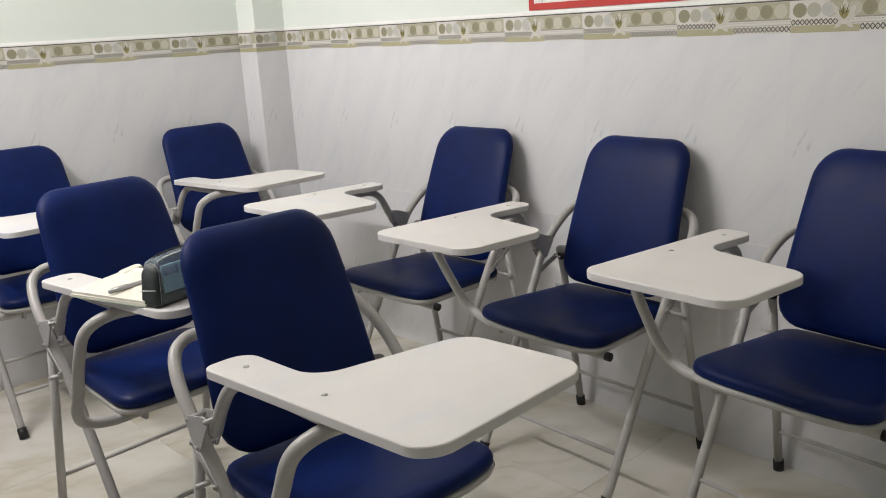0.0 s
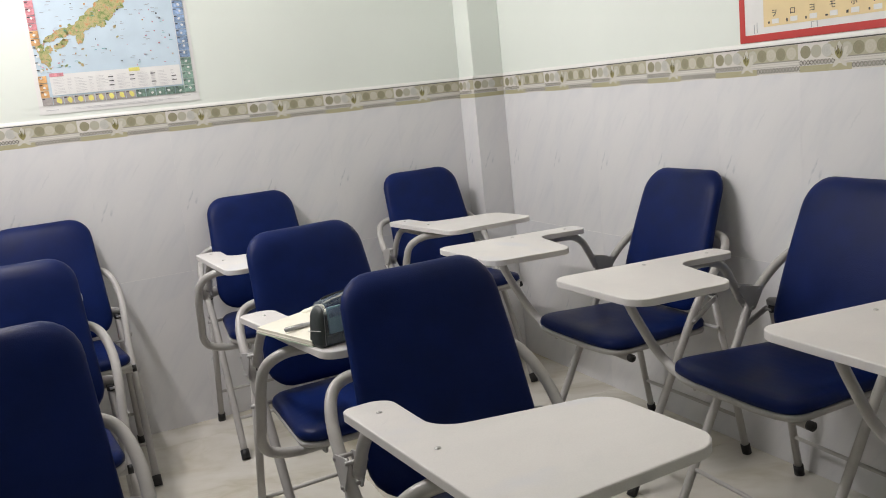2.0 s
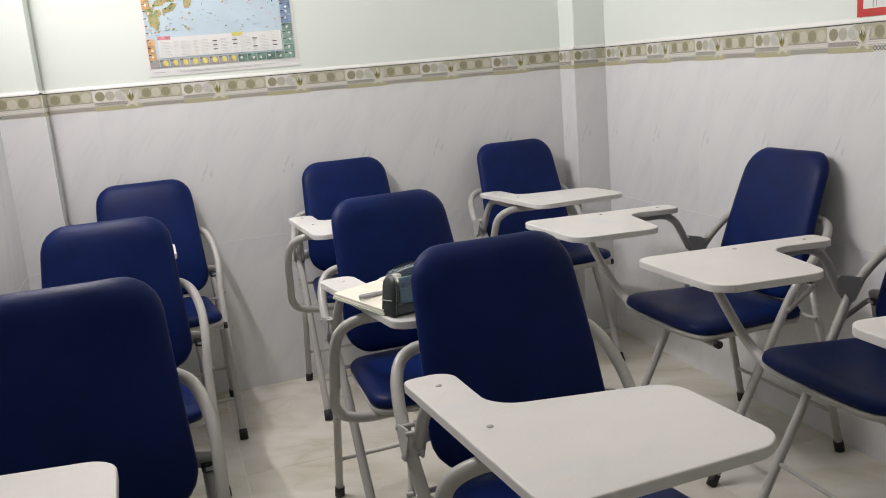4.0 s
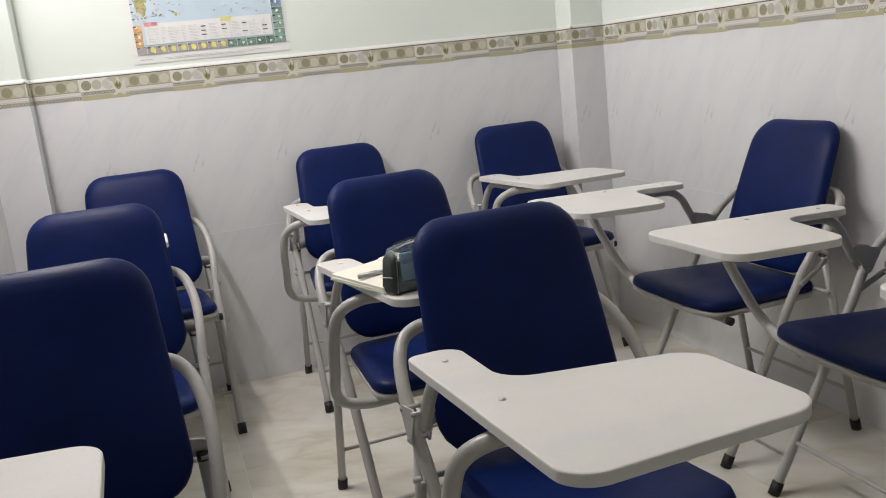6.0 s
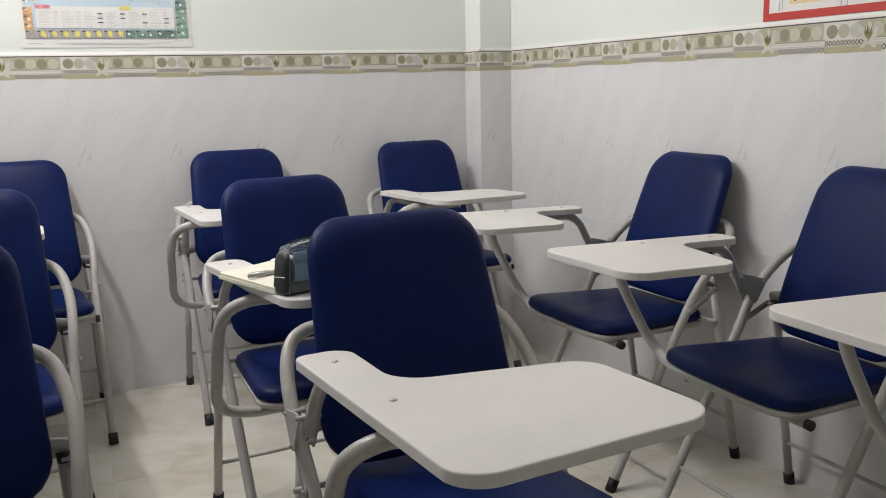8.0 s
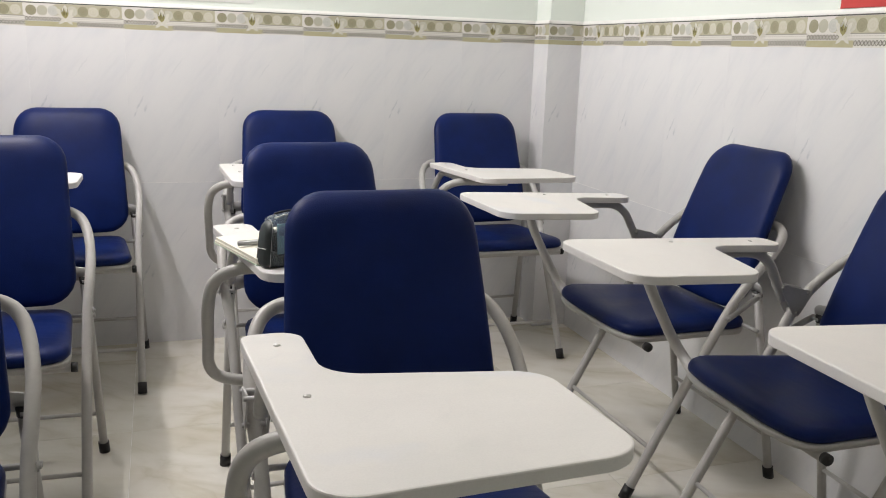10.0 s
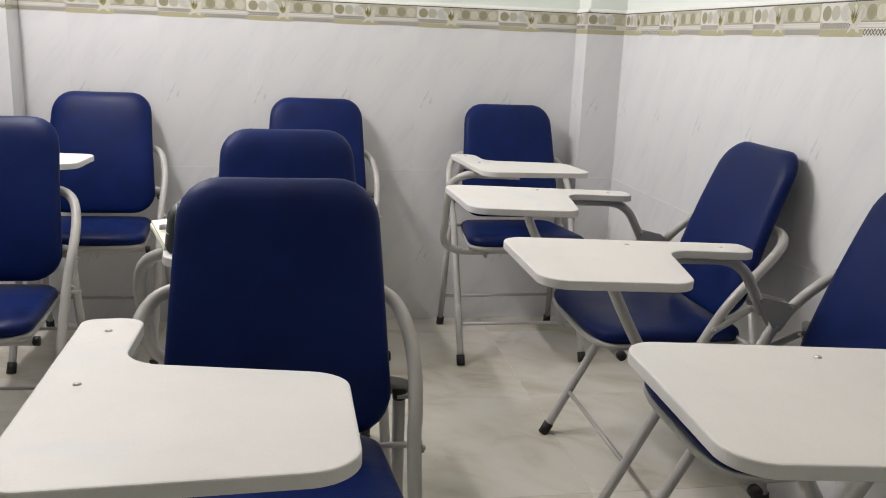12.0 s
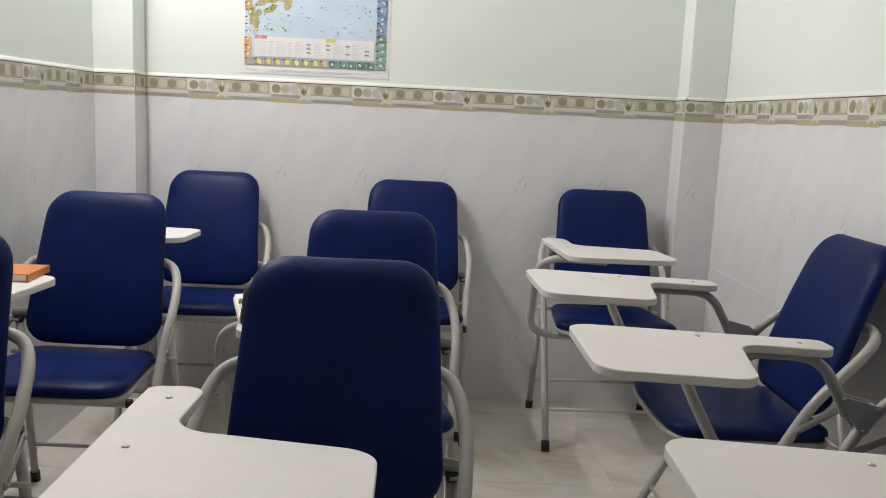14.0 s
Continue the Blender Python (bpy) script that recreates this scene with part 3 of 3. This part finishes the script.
GREEN = simple("green print", (0.21, 0.32, 0.27), 0.4, 0.0, 0.75, 130.0)
BLUE = simple("blue print", (0.25, 0.35, 0.52), 0.4, 0.0, 0.75, 130.0)
YELLOW = simple("yellow print", (0.75, 0.70, 0.20), 0.4, 0.0, 0.2, 60.0)
BROWNGREY = simple("brown grey print", (0.40, 0.37, 0.36), 0.4, 0.0, 0.35, 80.0)
TEAL = simple("teal print", (0.12, 0.42, 0.42), 0.4, 0.0, 0.2, 60.0)


def make_land():
    n = Nodes("printed land")
    co = n.coords()
    a, b = n.noise(co, 60.0, 6.0, 0.7), n.noise(co, 160.0, 5.0, 0.7)
    col = n.ramp(a, [(0.38, (0.16, 0.26, 0.08)), (0.47, (0.40, 0.40, 0.18)), (0.55, (0.52, 0.44, 0.24)), (0.63, (0.60, 0.26, 0.12))])
    col = n.mix(n.ramp(b, [(0.55, 0.0), (0.65, 0.5)]), col, (0.14, 0.26, 0.08))
    return n.done(col, 0.4)


LAND = make_land()


class Sheet:
    """Thin printed layers on a wall; u runs to the right and v up, seen from the room."""

    def __init__(self, root, thick=0.0005):
        self.root, self.thick = root, thick

    def plates(self, name, material, rects, layer, label=""):
        bm = bmesh.new()
        for u0, u1, v0, v1 in rects:
            d = -self.thick * layer
            low = [bm.verts.new(p) for p in ((u0, d, v0), (u1, d, v0), (u1, d, v1), (u0, d, v1))]
            back = [bm.verts.new((v.co.x, d + self.thick * 1.2, v.co.z)) for v in low]
            bm.faces.new(low)
            for i in range(4):
                bm.faces.new((low[i - 1], back[i - 1], back[i], low[i]))
        ob = part(name, bm, material, self.root, label, smooth=False)
        if len(rects) > 1 and name != "red_border":
            tagged(ob, kind="stuff")
        return ob

    def cells(self, name, material, rects, layer):
        for r in rects:
            self.plates(name, material, [r], layer)

    def blobs(self, name, material, spots, layer, label="", steps=26):
        bm = bmesh.new()
        for k, (u, v, a, b, ang) in enumerate(spots):
            d = -self.thick * (layer + 0.08 * (k % 6))
            ring = []
            for i in range(steps):
                w = 2 * math.pi * i / steps
                r = 1 + 0.38 * noise.noise((3.1 * math.cos(w) + 9 * k, 3.1 * math.sin(w), v * 7)) + 0.16 * noise.noise((9 * math.cos(w), 9 * math.sin(w) + 5 * k, u * 7))
                x, y = a * r * math.cos(w), b * r * math.sin(w)
                c, s = math.cos(ang), math.sin(ang)
                ring.append(bm.verts.new((u + x * c - y * s, d, v + x * s + y * c)))
            bm.faces.new(ring)
        return tagged(part(name, bm, material, self.root, label, smooth=False), kind="stuff")


def wall_map(place):
    root = thing("wall_map", "large printed paper map with coloured picture strips on the mint wall", "map", at=place)
    W, H = 0.530, 0.76
    part("paper", box(0.0, W, -0.0015, -0.0002, 0.0, H), PAPER, root, "white paper sheet with a printed margin", smooth=False)
    sh = Sheet(root)
    x0, x1, z0, z1 = 0.013, 0.518, 0.030, 0.73
    sh.plates("sea", SEA, [(x0 + 0.002, x1 - 0.038, 0.03, z1)], 4, "pale blue printed sea")
    rnd = random.Random(4)
    spots = [(u, v, a * 0.98, b * 0.98, w) for u, v, a, b, w in [(0.045, 0.190, 0.017, 0.030, 0.25), (0.036, 0.222, 0.014, 0.012, 0.0), (0.062, 0.212, 0.012, 0.012, 0.4), (0.052, 0.168, 0.008, 0.014, 0.2),
             (0.098, 0.222, 0.022, 0.010, 0.35), (0.112, 0.232, 0.016, 0.010, 0.5), (0.075, 0.248, 0.030, 0.011, 0.35), (0.115, 0.264, 0.034, 0.015, 0.2), (0.155, 0.270, 0.030, 0.018, 0.1),
             (0.165, 0.243, 0.014, 0.022, -0.3), (0.190, 0.292, 0.030, 0.024, 0.5), (0.220, 0.312, 0.034, 0.030, 0.6), (0.255, 0.330, 0.034, 0.036, 0.8), (0.240, 0.290, 0.016, 0.016, 0.0),
             (0.285, 0.370, 0.034, 0.044, 0.9), (0.300, 0.425, 0.026, 0.050, 1.4), (0.310, 0.49, 0.022, 0.045, 1.6), (0.335, 0.60, 0.055, 0.040, 0.5), (0.380, 0.63, 0.04, 0.03, -0.3)]]
    spots += [(rnd.uniform(0.03, 0.30), rnd.uniform(0.14, 0.30), rnd.uniform(0.002, 0.006), rnd.uniform(0.002, 0.005), rnd.uniform(0, 3)) for _ in range(22)]
    sh.blobs("land", LAND, spots, 5.5, "printed green and tan islands")
    for mat, count, name in ((PINK, 70, "pink_marks"), (INK, 40, "dark_marks"), (TEAL, 26, "teal_marks"), (GREYINK, 190, "grey_marks"), (ORANGE, 14, "orange_marks")):
        rects = []
        for _ in range(count):
            u, v = rnd.uniform(0.02, 0.46), rnd.uniform(0.135, 0.70)
            a, b = (rnd.uniform(0.005, 0.014), rnd.uniform(0.0008, 0.002)) if mat in (TEAL, GREYINK) else (rnd.uniform(0.002, 0.007), rnd.uniform(0.002, 0.005))
            rects.append((u, u + a, max(v, 0.13), max(v, 0.13) + b))
        sh.plates(name, mat, rects, 7.5)
    # picture strips at the sides and the foot
    cell = 0.0245
    left = [(x0, x0 + 0.026, z0 + cell * k + 0.001, z0 + cell * (k + 1) - 0.001) for k in range(1, 28)]
    right = [(x1 - 0.036, x1, z0 + cell * k + 0.001, z0 + cell * (k + 1) - 0.001) for k in range(0, 28)]
    sh.cells("picture_cell", ORANGE, left[0:3] + left[7:9], 8.0)
    sh.cells("picture_cell", PINK, left[9:13], 8.0)
    sh.cells("picture_cell", GREEN, right[0:5] + left[16:22], 8.0)
    sh.cells("picture_cell", BLUE, right[5:20], 8.0)
    foot = [(x0 + (x1 - x0 - 0.036) * k / 14 + 0.001, x0 + (x1 - x0 - 0.036) * (k + 1) / 14 - 0.001, z0, z0 + 0.026) for k in range(14)]
    sh.cells("picture_cell", BROWNGREY, foot[:9], 8.0)
    sh.cells("picture_cell", GREEN, foot[9:], 8.0)
    sh.blobs("yellow_shapes", YELLOW, [((a + b) / 2 + 0.003, (c + d) / 2, 0.008, 0.010, 0.4) for a, b, c, d in foot[1:9]], 9.3, "yellow shapes", 12)
    sh.blobs("pale_shapes", PAPER, [((a + b) / 2 + rnd.uniform(-0.006, 0.006), (c + d) / 2 + rnd.uniform(-0.006, 0.006), 0.005, 0.004, k) for k, (a, b, c, d) in enumerate(right + foot[9:] + left[:12])], 9.3, "", 9)
    sh.plates("strip_text", INK, [(a + 0.001, a + 0.010, d - 0.006, d - 0.003) for a, b, c, d in right + left + foot], 9.8)
    # legend
    sh.plates("legend_box", PAPER, [(x0 + 0.036, x1 - 0.042, z0 + 0.031, z0 + 0.100)], 8.0, "white legend box")
    lines = []
    for col in range(6):
        for row in range(5):
            u = x0 + 0.044 + col * 0.068
            for half in range(2):
                v = z0 + 0.037 + row * 0.0105 + half * 0.0042
                lines.append((u, u + rnd.uniform(0.018, 0.040), v, v + 0.0011))
                lines.append((u + 0.044, u + rnd.uniform(0.050, 0.060), v, v + 0.0011))
    sh.plates("legend_text", PALEINK, lines, 9.0)
    sh.plates("legend_ticks", INK, [(x0 + 0.22 + 0.07 * (k % 4), x0 + 0.236 + 0.07 * (k % 4), z0 + 0.048 + 0.014 * (k % 3), z0 + 0.051 + 0.014 * (k % 3)) for k in range(9)], 9.3)
    sh.plates("legend_tag", PINK, [(x0 + 0.036, x0 + 0.080, z0 + 0.092, z0 + 0.104)], 9.5, "pink legend tag")
    sh.plates("yellow_tag", YELLOW, [(x0 + 0.290, x0 + 0.326, z0 + 0.090, z0 + 0.102)], 9.5, "yellow legend tag")
    sh.plates("margin_text", PALEINK, [(0.02, 0.06, 0.012, 0.0145), (0.10, 0.46, 0.0135, 0.0150), (0.11, 0.40, 0.0095, 0.0110), (0.47, 0.50, 0.020, 0.022)], 4.5)
    return root


def letter(ch, size, material, parent, u, v, depth):
    cu = bpy.data.curves.new("letter", "FONT")
    cu.body, cu.size, cu.extrude, cu.align_x = ch, size, 0.0002, "CENTER"
    tmp = bpy.data.objects.new("letter", cu)
    me = bpy.data.meshes.new_from_object(tmp)
    bpy.data.objects.remove(tmp)
    me.materials.clear()
    me.materials.append(material)
    ob = new("letter", me)
    ob.parent = parent
    ob.matrix_basis = pose(u, -depth, v, 90, 0, 0)
    return ob


def chart_poster(place):
    root = thing("chart_poster", "alphabet chart poster, cream panel in a red border on white", "poster", at=place)
    W, H, E = 0.80, 0.56, 0.019
    part("backing", box(0.0, W, -0.003, -0.0002, 0.0, H, 0.0008), PAPER, root, "white poster sheet", smooth=False)
    sh = Sheet(root)
    sh.plates("red_border", RED, [(0.0, W, 0.0, E), (0.0, W, H - E, H), (0.0, E, E, H - E), (W - E, W, E, H - E)], 7.5, "flat red border")
    sh.plates("cream_panel", CREAM, [(0.084, 0.716, 0.036, 0.50)], 7.5, "cream yellow chart panel")
    faint = [(0.05, 0.052, 0.022, 0.045), (0.060, 0.0615, 0.024, 0.05), (0.235, 0.2365, 0.020, 0.034), (0.252, 0.2535, 0.020, 0.034), (0.235, 0.2535, 0.0335, 0.0347)]
    sh.plates("faint_lines", GREYINK, [(a, b, c, d) for a, b, c, d in faint], 7.5)
    pics, captions, bars = [], [], []
    rnd = random.Random(9)
    for row in range(5):
        for col in range(10):
            u, v = 0.084 + 0.0595 * col + 0.012, 0.040 + 0.092 * row
            pics.append((u + 0.003, u + 0.007 + rnd.uniform(0, 0.003), v + 0.003, v + 0.007 + rnd.uniform(0, 0.005)))
            captions.append((u + 0.016, u + 0.038, v + 0.002, v + 0.014))
            if row:
                bars.append((u + 0.008, u + 0.028, v + 0.030, v + 0.034))
                bars.append((u + 0.016, u + 0.020, v + 0.024, v + 0.046))
    sh.plates("pictures", INK, pics, 8.6)
    sh.plates("captions", PAPER, captions, 8.6)
    sh.plates("letter_bars", INK, bars, 8.6)
    for col, ch in enumerate("ヲロヨモホノトソコオ"):
        letter(ch, 0.021, INK, root, 0.084 + 0.0595 * col + 0.036, 0.061, 0.0044)
    return root


wall_map(pose(-1.722, YB + TH - 0.0004, 1.187))
chart_poster(pose(XR + TH - 0.0004, -1.412, 1.174, 0, 0, -90))

# ---- things on the tablets ----
PAGES = simple("cream notebook pages", (0.84, 0.81, 0.70), 0.6, 0.0, 0.05, 40.0)
COVER = simple("pale green notebook cover", (0.42, 0.52, 0.40), 0.5, 0.0, 0.1, 40.0)
PENGREY = simple("silver pen barrel", (0.45, 0.45, 0.46), 0.3, 0.6, 0.08, 80.0)
CLOTH = simple("dark green grey nylon", (0.035, 0.045, 0.045), 0.5, 0.0, 0.3, 120.0, 0.3)
BLUECARD = simple("pale blue card", (0.35, 0.58, 0.72), 0.45, 0.0, 0.3, 60.0)
ORANGECOVER = simple("orange book cover", (0.62, 0.21, 0.05), 0.4, 0.0, 0.1, 30.0)


def make_film():
    n = Nodes("clear plastic film")
    co = n.coords()
    n.bump(n.noise(co, 35.0, 3.0), 0.6, 0.004)
    n.shader.inputs["Alpha"].default_value = 0.24
    return n.done((0.50, 0.60, 0.64), 0.10)


FILM = make_film()


def notebook(place):
    root = thing("notebook", "open cream-paged notebook lying on the chair's tablet", "notebook", at=place)
    L, W = 0.222, 0.150
    part("cover", box(-W / 2, W / 2, -L / 2, L / 2, 0.0, 0.0015, 0.0004), COVER, root, "pale green cover", smooth=False)
    part("pages", box(-W / 2 + 0.001, W / 2 - 0.002, -L / 2 + 0.001, L / 2 - 0.002, 0.0015, 0.0065, 0.0008), PAGES, root, "block of cream pages", smooth=False)
    outline = rounded([(-W / 2 + 0.001, -L / 2 + 0.003, 0.002), (W / 2 - 0.003, -L / 2, 0.002), (W / 2 - 0.002, L / 2 - 0.004, 0.002), (-W / 2 + 0.003, L / 2 - 0.003, 0.002)], 3)
    part("open_leaves", slab(outline, [(0.0, 0.0068), (0.0, 0.0120), (0.002, 0.0125)], lambda x, y, h: (x, y, h + 0.009 * max(0.0, (x + 0.02) / 0.09) ** 2)), PAGES, root, "loose upper pages", smooth=False)
    curl = slab(rounded([(-0.034, -0.013, 0.011), (0.030, -0.013, 0.011), (0.030, 0.013, 0.011), (-0.034, 0.013, 0.011)], 5), [(0.004, 0.0), (0.0, 0.004), (0.001, 0.009), (0.005, 0.012)], lambda x, y, h: (W / 2 - 0.010 + x, L / 2 - 0.010 + y + 0.25 * x, 0.0130 + h * (1 - 6 * abs(x))))
    part("curled_page", curl, PAGES, root, "curled page corner")
    for k in range(5):
        part("writing", box(-0.055, 0.02 + 0.006 * (k % 3), -0.088 + 0.011 * k, -0.0868 + 0.011 * k, 0.0125, 0.0129), GREYINK, root, "faint line of writing", smooth=False)
    return root


def pen(place):
    root = thing("pen", "slim silver pen resting on the open notebook", "pen", at=place)
    part("barrel", tube([(0, -0.045, 0.0048), (0, 0.070, 0.0048)], 0.0046), PENGREY, root, "silver barrel")
    bm = bmesh.new()
    bmesh.ops.create_cone(bm, cap_ends=True, segments=12, radius1=0.0046, radius2=0.0008, depth=0.024, matrix=pose(0, -0.057, 0.0048, 90, 0, 0))
    part("tip", bm, CHROME, root, "bright pointed tip")
    part("clip", box(-0.0012, 0.0012, 0.030, 0.068, 0.0092, 0.0104, 0.0003), CHROME, root, "pocket clip", smooth=False)
    return root


def pencil_case(place):
    root = thing("pencil_case", "dark nylon pencil case with clear plastic sides standing on the tablet", "pencil case", at=place)
    L, D, H = 0.185, 0.054, 0.090
    arch = rounded([(-D / 2, 0.0, 0.010), (D / 2, 0.0, 0.010), (D / 2 - 0.003, H, 0.017), (-D / 2 + 0.003, H, 0.017)], 8)
    low_arch = rounded([(-D / 2, 0.0, 0.010), (D / 2, 0.0, 0.010), (D / 2 - 0.004, H * 0.94, 0.021), (-D / 2 + 0.004, H * 0.90, 0.021)], 8)

    def lay(y, z, h):
        k = h / (L / 2)
        rise = 1.04 - 0.12 * abs(k) ** 3
        return (h - 0.012 * k * (z / H) ** 2, y * (1 - 0.10 * abs(k) ** 3), z * rise)

    part("end_panel", slab(low_arch, [(0.008, -L / 2), (0.002, -L / 2 + 0.003), (0.0, -L / 2 + 0.008), (0.0, -L / 2 + 0.012), (0.002, -L / 2 + 0.013)], lay), CLOTH, root, "dark nylon end panel")
    part("end_panel", slab(low_arch, [(0.002, L / 2 - 0.013), (0.0, L / 2 - 0.012), (0.0, L / 2 - 0.008), (0.008, L / 2)], lay), CLOTH, root, "dark nylon end panel")
    low = rounded([(-D / 2 + 0.001, 0.001, 0.008), (D / 2 - 0.001, 0.001, 0.008), (D / 2 - 0.002, 0.022, 0.004), (-D / 2 + 0.002, 0.022, 0.004)], 4)
    part("base_panel", slab(low, [(0.0, -L / 2 + 0.012), (0.0, L / 2 - 0.012)], lay), CLOTH, root, "dark nylon base")
    spans = [-L / 2 + 0.009 + (L - 0.018) * k / 8 for k in range(9)]
    part("clear_side", slab(shrink(arch, 0.0012), [(0.0, h) for h in spans], lay), FILM, root, "clear plastic side")
    part("card", box(-0.066, 0.066, -D / 2 + 0.010, -D / 2 + 0.014, 0.022, 0.074, 0.0006), BLUECARD, root, "pale blue printed card inside", smooth=False)
    part("card_print", box(-0.064, -0.030, -D / 2 + 0.0088, -D / 2 + 0.0098, 0.054, 0.070), BLUE, root, "blue printed patch", smooth=False)
    part("pen_bundle", box(-0.070, 0.08, -0.008, 0.016, 0.024, 0.060, 0.006), INK, root, "dark pens inside", smooth=False)
    trim = [lay(p.x, p.y, -L / 2 + 0.010) for p in low_arch]
    part("piping", tube(trim + trim[:1], 0.0006, 6, 1), PENGREY, root, "thin grey piping")
    part("seam", tube([(-L / 2 + 0.0035, -D / 2 + 0.006, 0.034), (-L / 2 + 0.0015, D / 2 - 0.006, 0.030)], 0.0009, 6), FILLET, root, "pale seam")
    # the highlight along the film's top edge, modelled as a thin white bar
    part("rim", tube([lay(-D / 2 + 0.010, H - 0.0015, -L / 2 + 0.012 + (L - 0.024) * k / 8) for k in range(9)], 0.0013, 8, 1), FILLET, root, "pale line standing for the film edge's highlight")
    part("zip", tube([lay(0.006, H + 0.0004, -L / 2 + 0.020 + (L - 0.040) * k / 8) for k in range(9)], 0.0016, 8, 1), RUBBER, root, "black zip")
    return root


def book(place):
    root = thing("book", "orange paperback book lying on the chair's tablet", "book", at=place)
    part("pages", box(-0.100, 0.098, -0.068, 0.066, 0.0012, 0.0148), PAGES, root, "cream page block", smooth=False)
    part("cover", box(-0.100, 0.102, -0.070, 0.070, 0.0150, 0.0164, 0.0005), ORANGECOVER, root, "orange cover", smooth=False)
    part("back_cover", box(-0.100, 0.102, -0.070, 0.070, 0.0, 0.0012, 0.0004), ORANGECOVER, root, "orange back cover", smooth=False)
    part("spine", box(0.0985, 0.1025, -0.070, 0.070, 0.0005, 0.0160, 0.0012), ORANGECOVER, root, "orange spine", smooth=False)
    part("cover_print", box(-0.095, 0.03, -0.040, 0.045, 0.0165, 0.0168), BROWNGREY, root, "dark printed panel", smooth=False)
    part("paper_tag", box(-0.02, 0.045, -0.0712, -0.0702, 0.001, 0.0155), PAPER, root, "white label on the edge", smooth=False)
    return root




def on_tablet(which, x, y, turn, up=0.0):
    """A place on that chair's sloping tablet, in the chair's own x and y."""
    row = PLACES[which]
    slope, roll = SLOPE + row[8], ROLL + row[9]
    return stand(*row[:4]) @ pose(x, y, TOP + 0.0003 + row[7] + ROLL * (x + 0.1) + row[9] * (x + 0.2) - slope * (y + 0.4), -math.degrees(slope), -math.degrees(roll), 0) @ pose(0, 0, up, 0, 0, turn)


def beside(which, x, y):
    """A place on the floor plan in that chair's own x and y."""
    p = stand(*PLACES[which][:4]).inverted() @ Vector((x, y, 0))
    return p.x, p.y


notebook(on_tablet(3, *beside(3, -1.325, -1.536), 12))
pen(on_tablet(3, *beside(3, -1.322, -1.548), 97, 0.0148))
pencil_case(on_tablet(3, *beside(3, -1.275, -1.648), 10))
book(on_tablet(5, -0.053, -0.500, 8))

# ---- tiles ----
clad(wall_back, (XL + LW, YB, 0), 0, XR - PW - XL - LW, -1.023 - XL - LW)
clad(wall_right, (XR, YB - PD, 0), -90, 2.9, 0.434 - PD)
clad(wall_left, (XL, YB - PD - 13 * BW, 0), 90, 13 * BW, 0.06)
clad(pillar_right, (XR - PW, YB - PD, 0), 0, PW, 0.0)
clad(pillar_right, (XR - PW, YB, 0), -90, PD, 0.13 - BW * 0.45)
clad(pillar_left, (XL, YB - PD, 0), 0, LW, 0.14)
clad(pillar_left, (XL + LW, YB - PD, 0), 90, PD, 0.2)

FT = 0.585
outline = [Vector(p) for p in ((0.0005, 0.0005), (FT - 0.0005, 0.0005), (FT - 0.0005, FT - 0.0005), (0.0005, FT - 0.0005))]
bm = slab(outline, [(0.0, -0.008), (0.0, -0.0004), (0.0004, 0.0)])
floor_tile = bpy.data.meshes.new("floor_tile")
bm.to_mesh(floor_tile)
bm.free()
floor_tile.materials.append(FLOOR)
for i in range(-4, 1):
    for j in range(-9, 1):
        ob = new("floor_tile", floor_tile)
        ob.parent = floor
        ob.location = (-0.450 + FT * i, -0.165 + FT * j, 0)
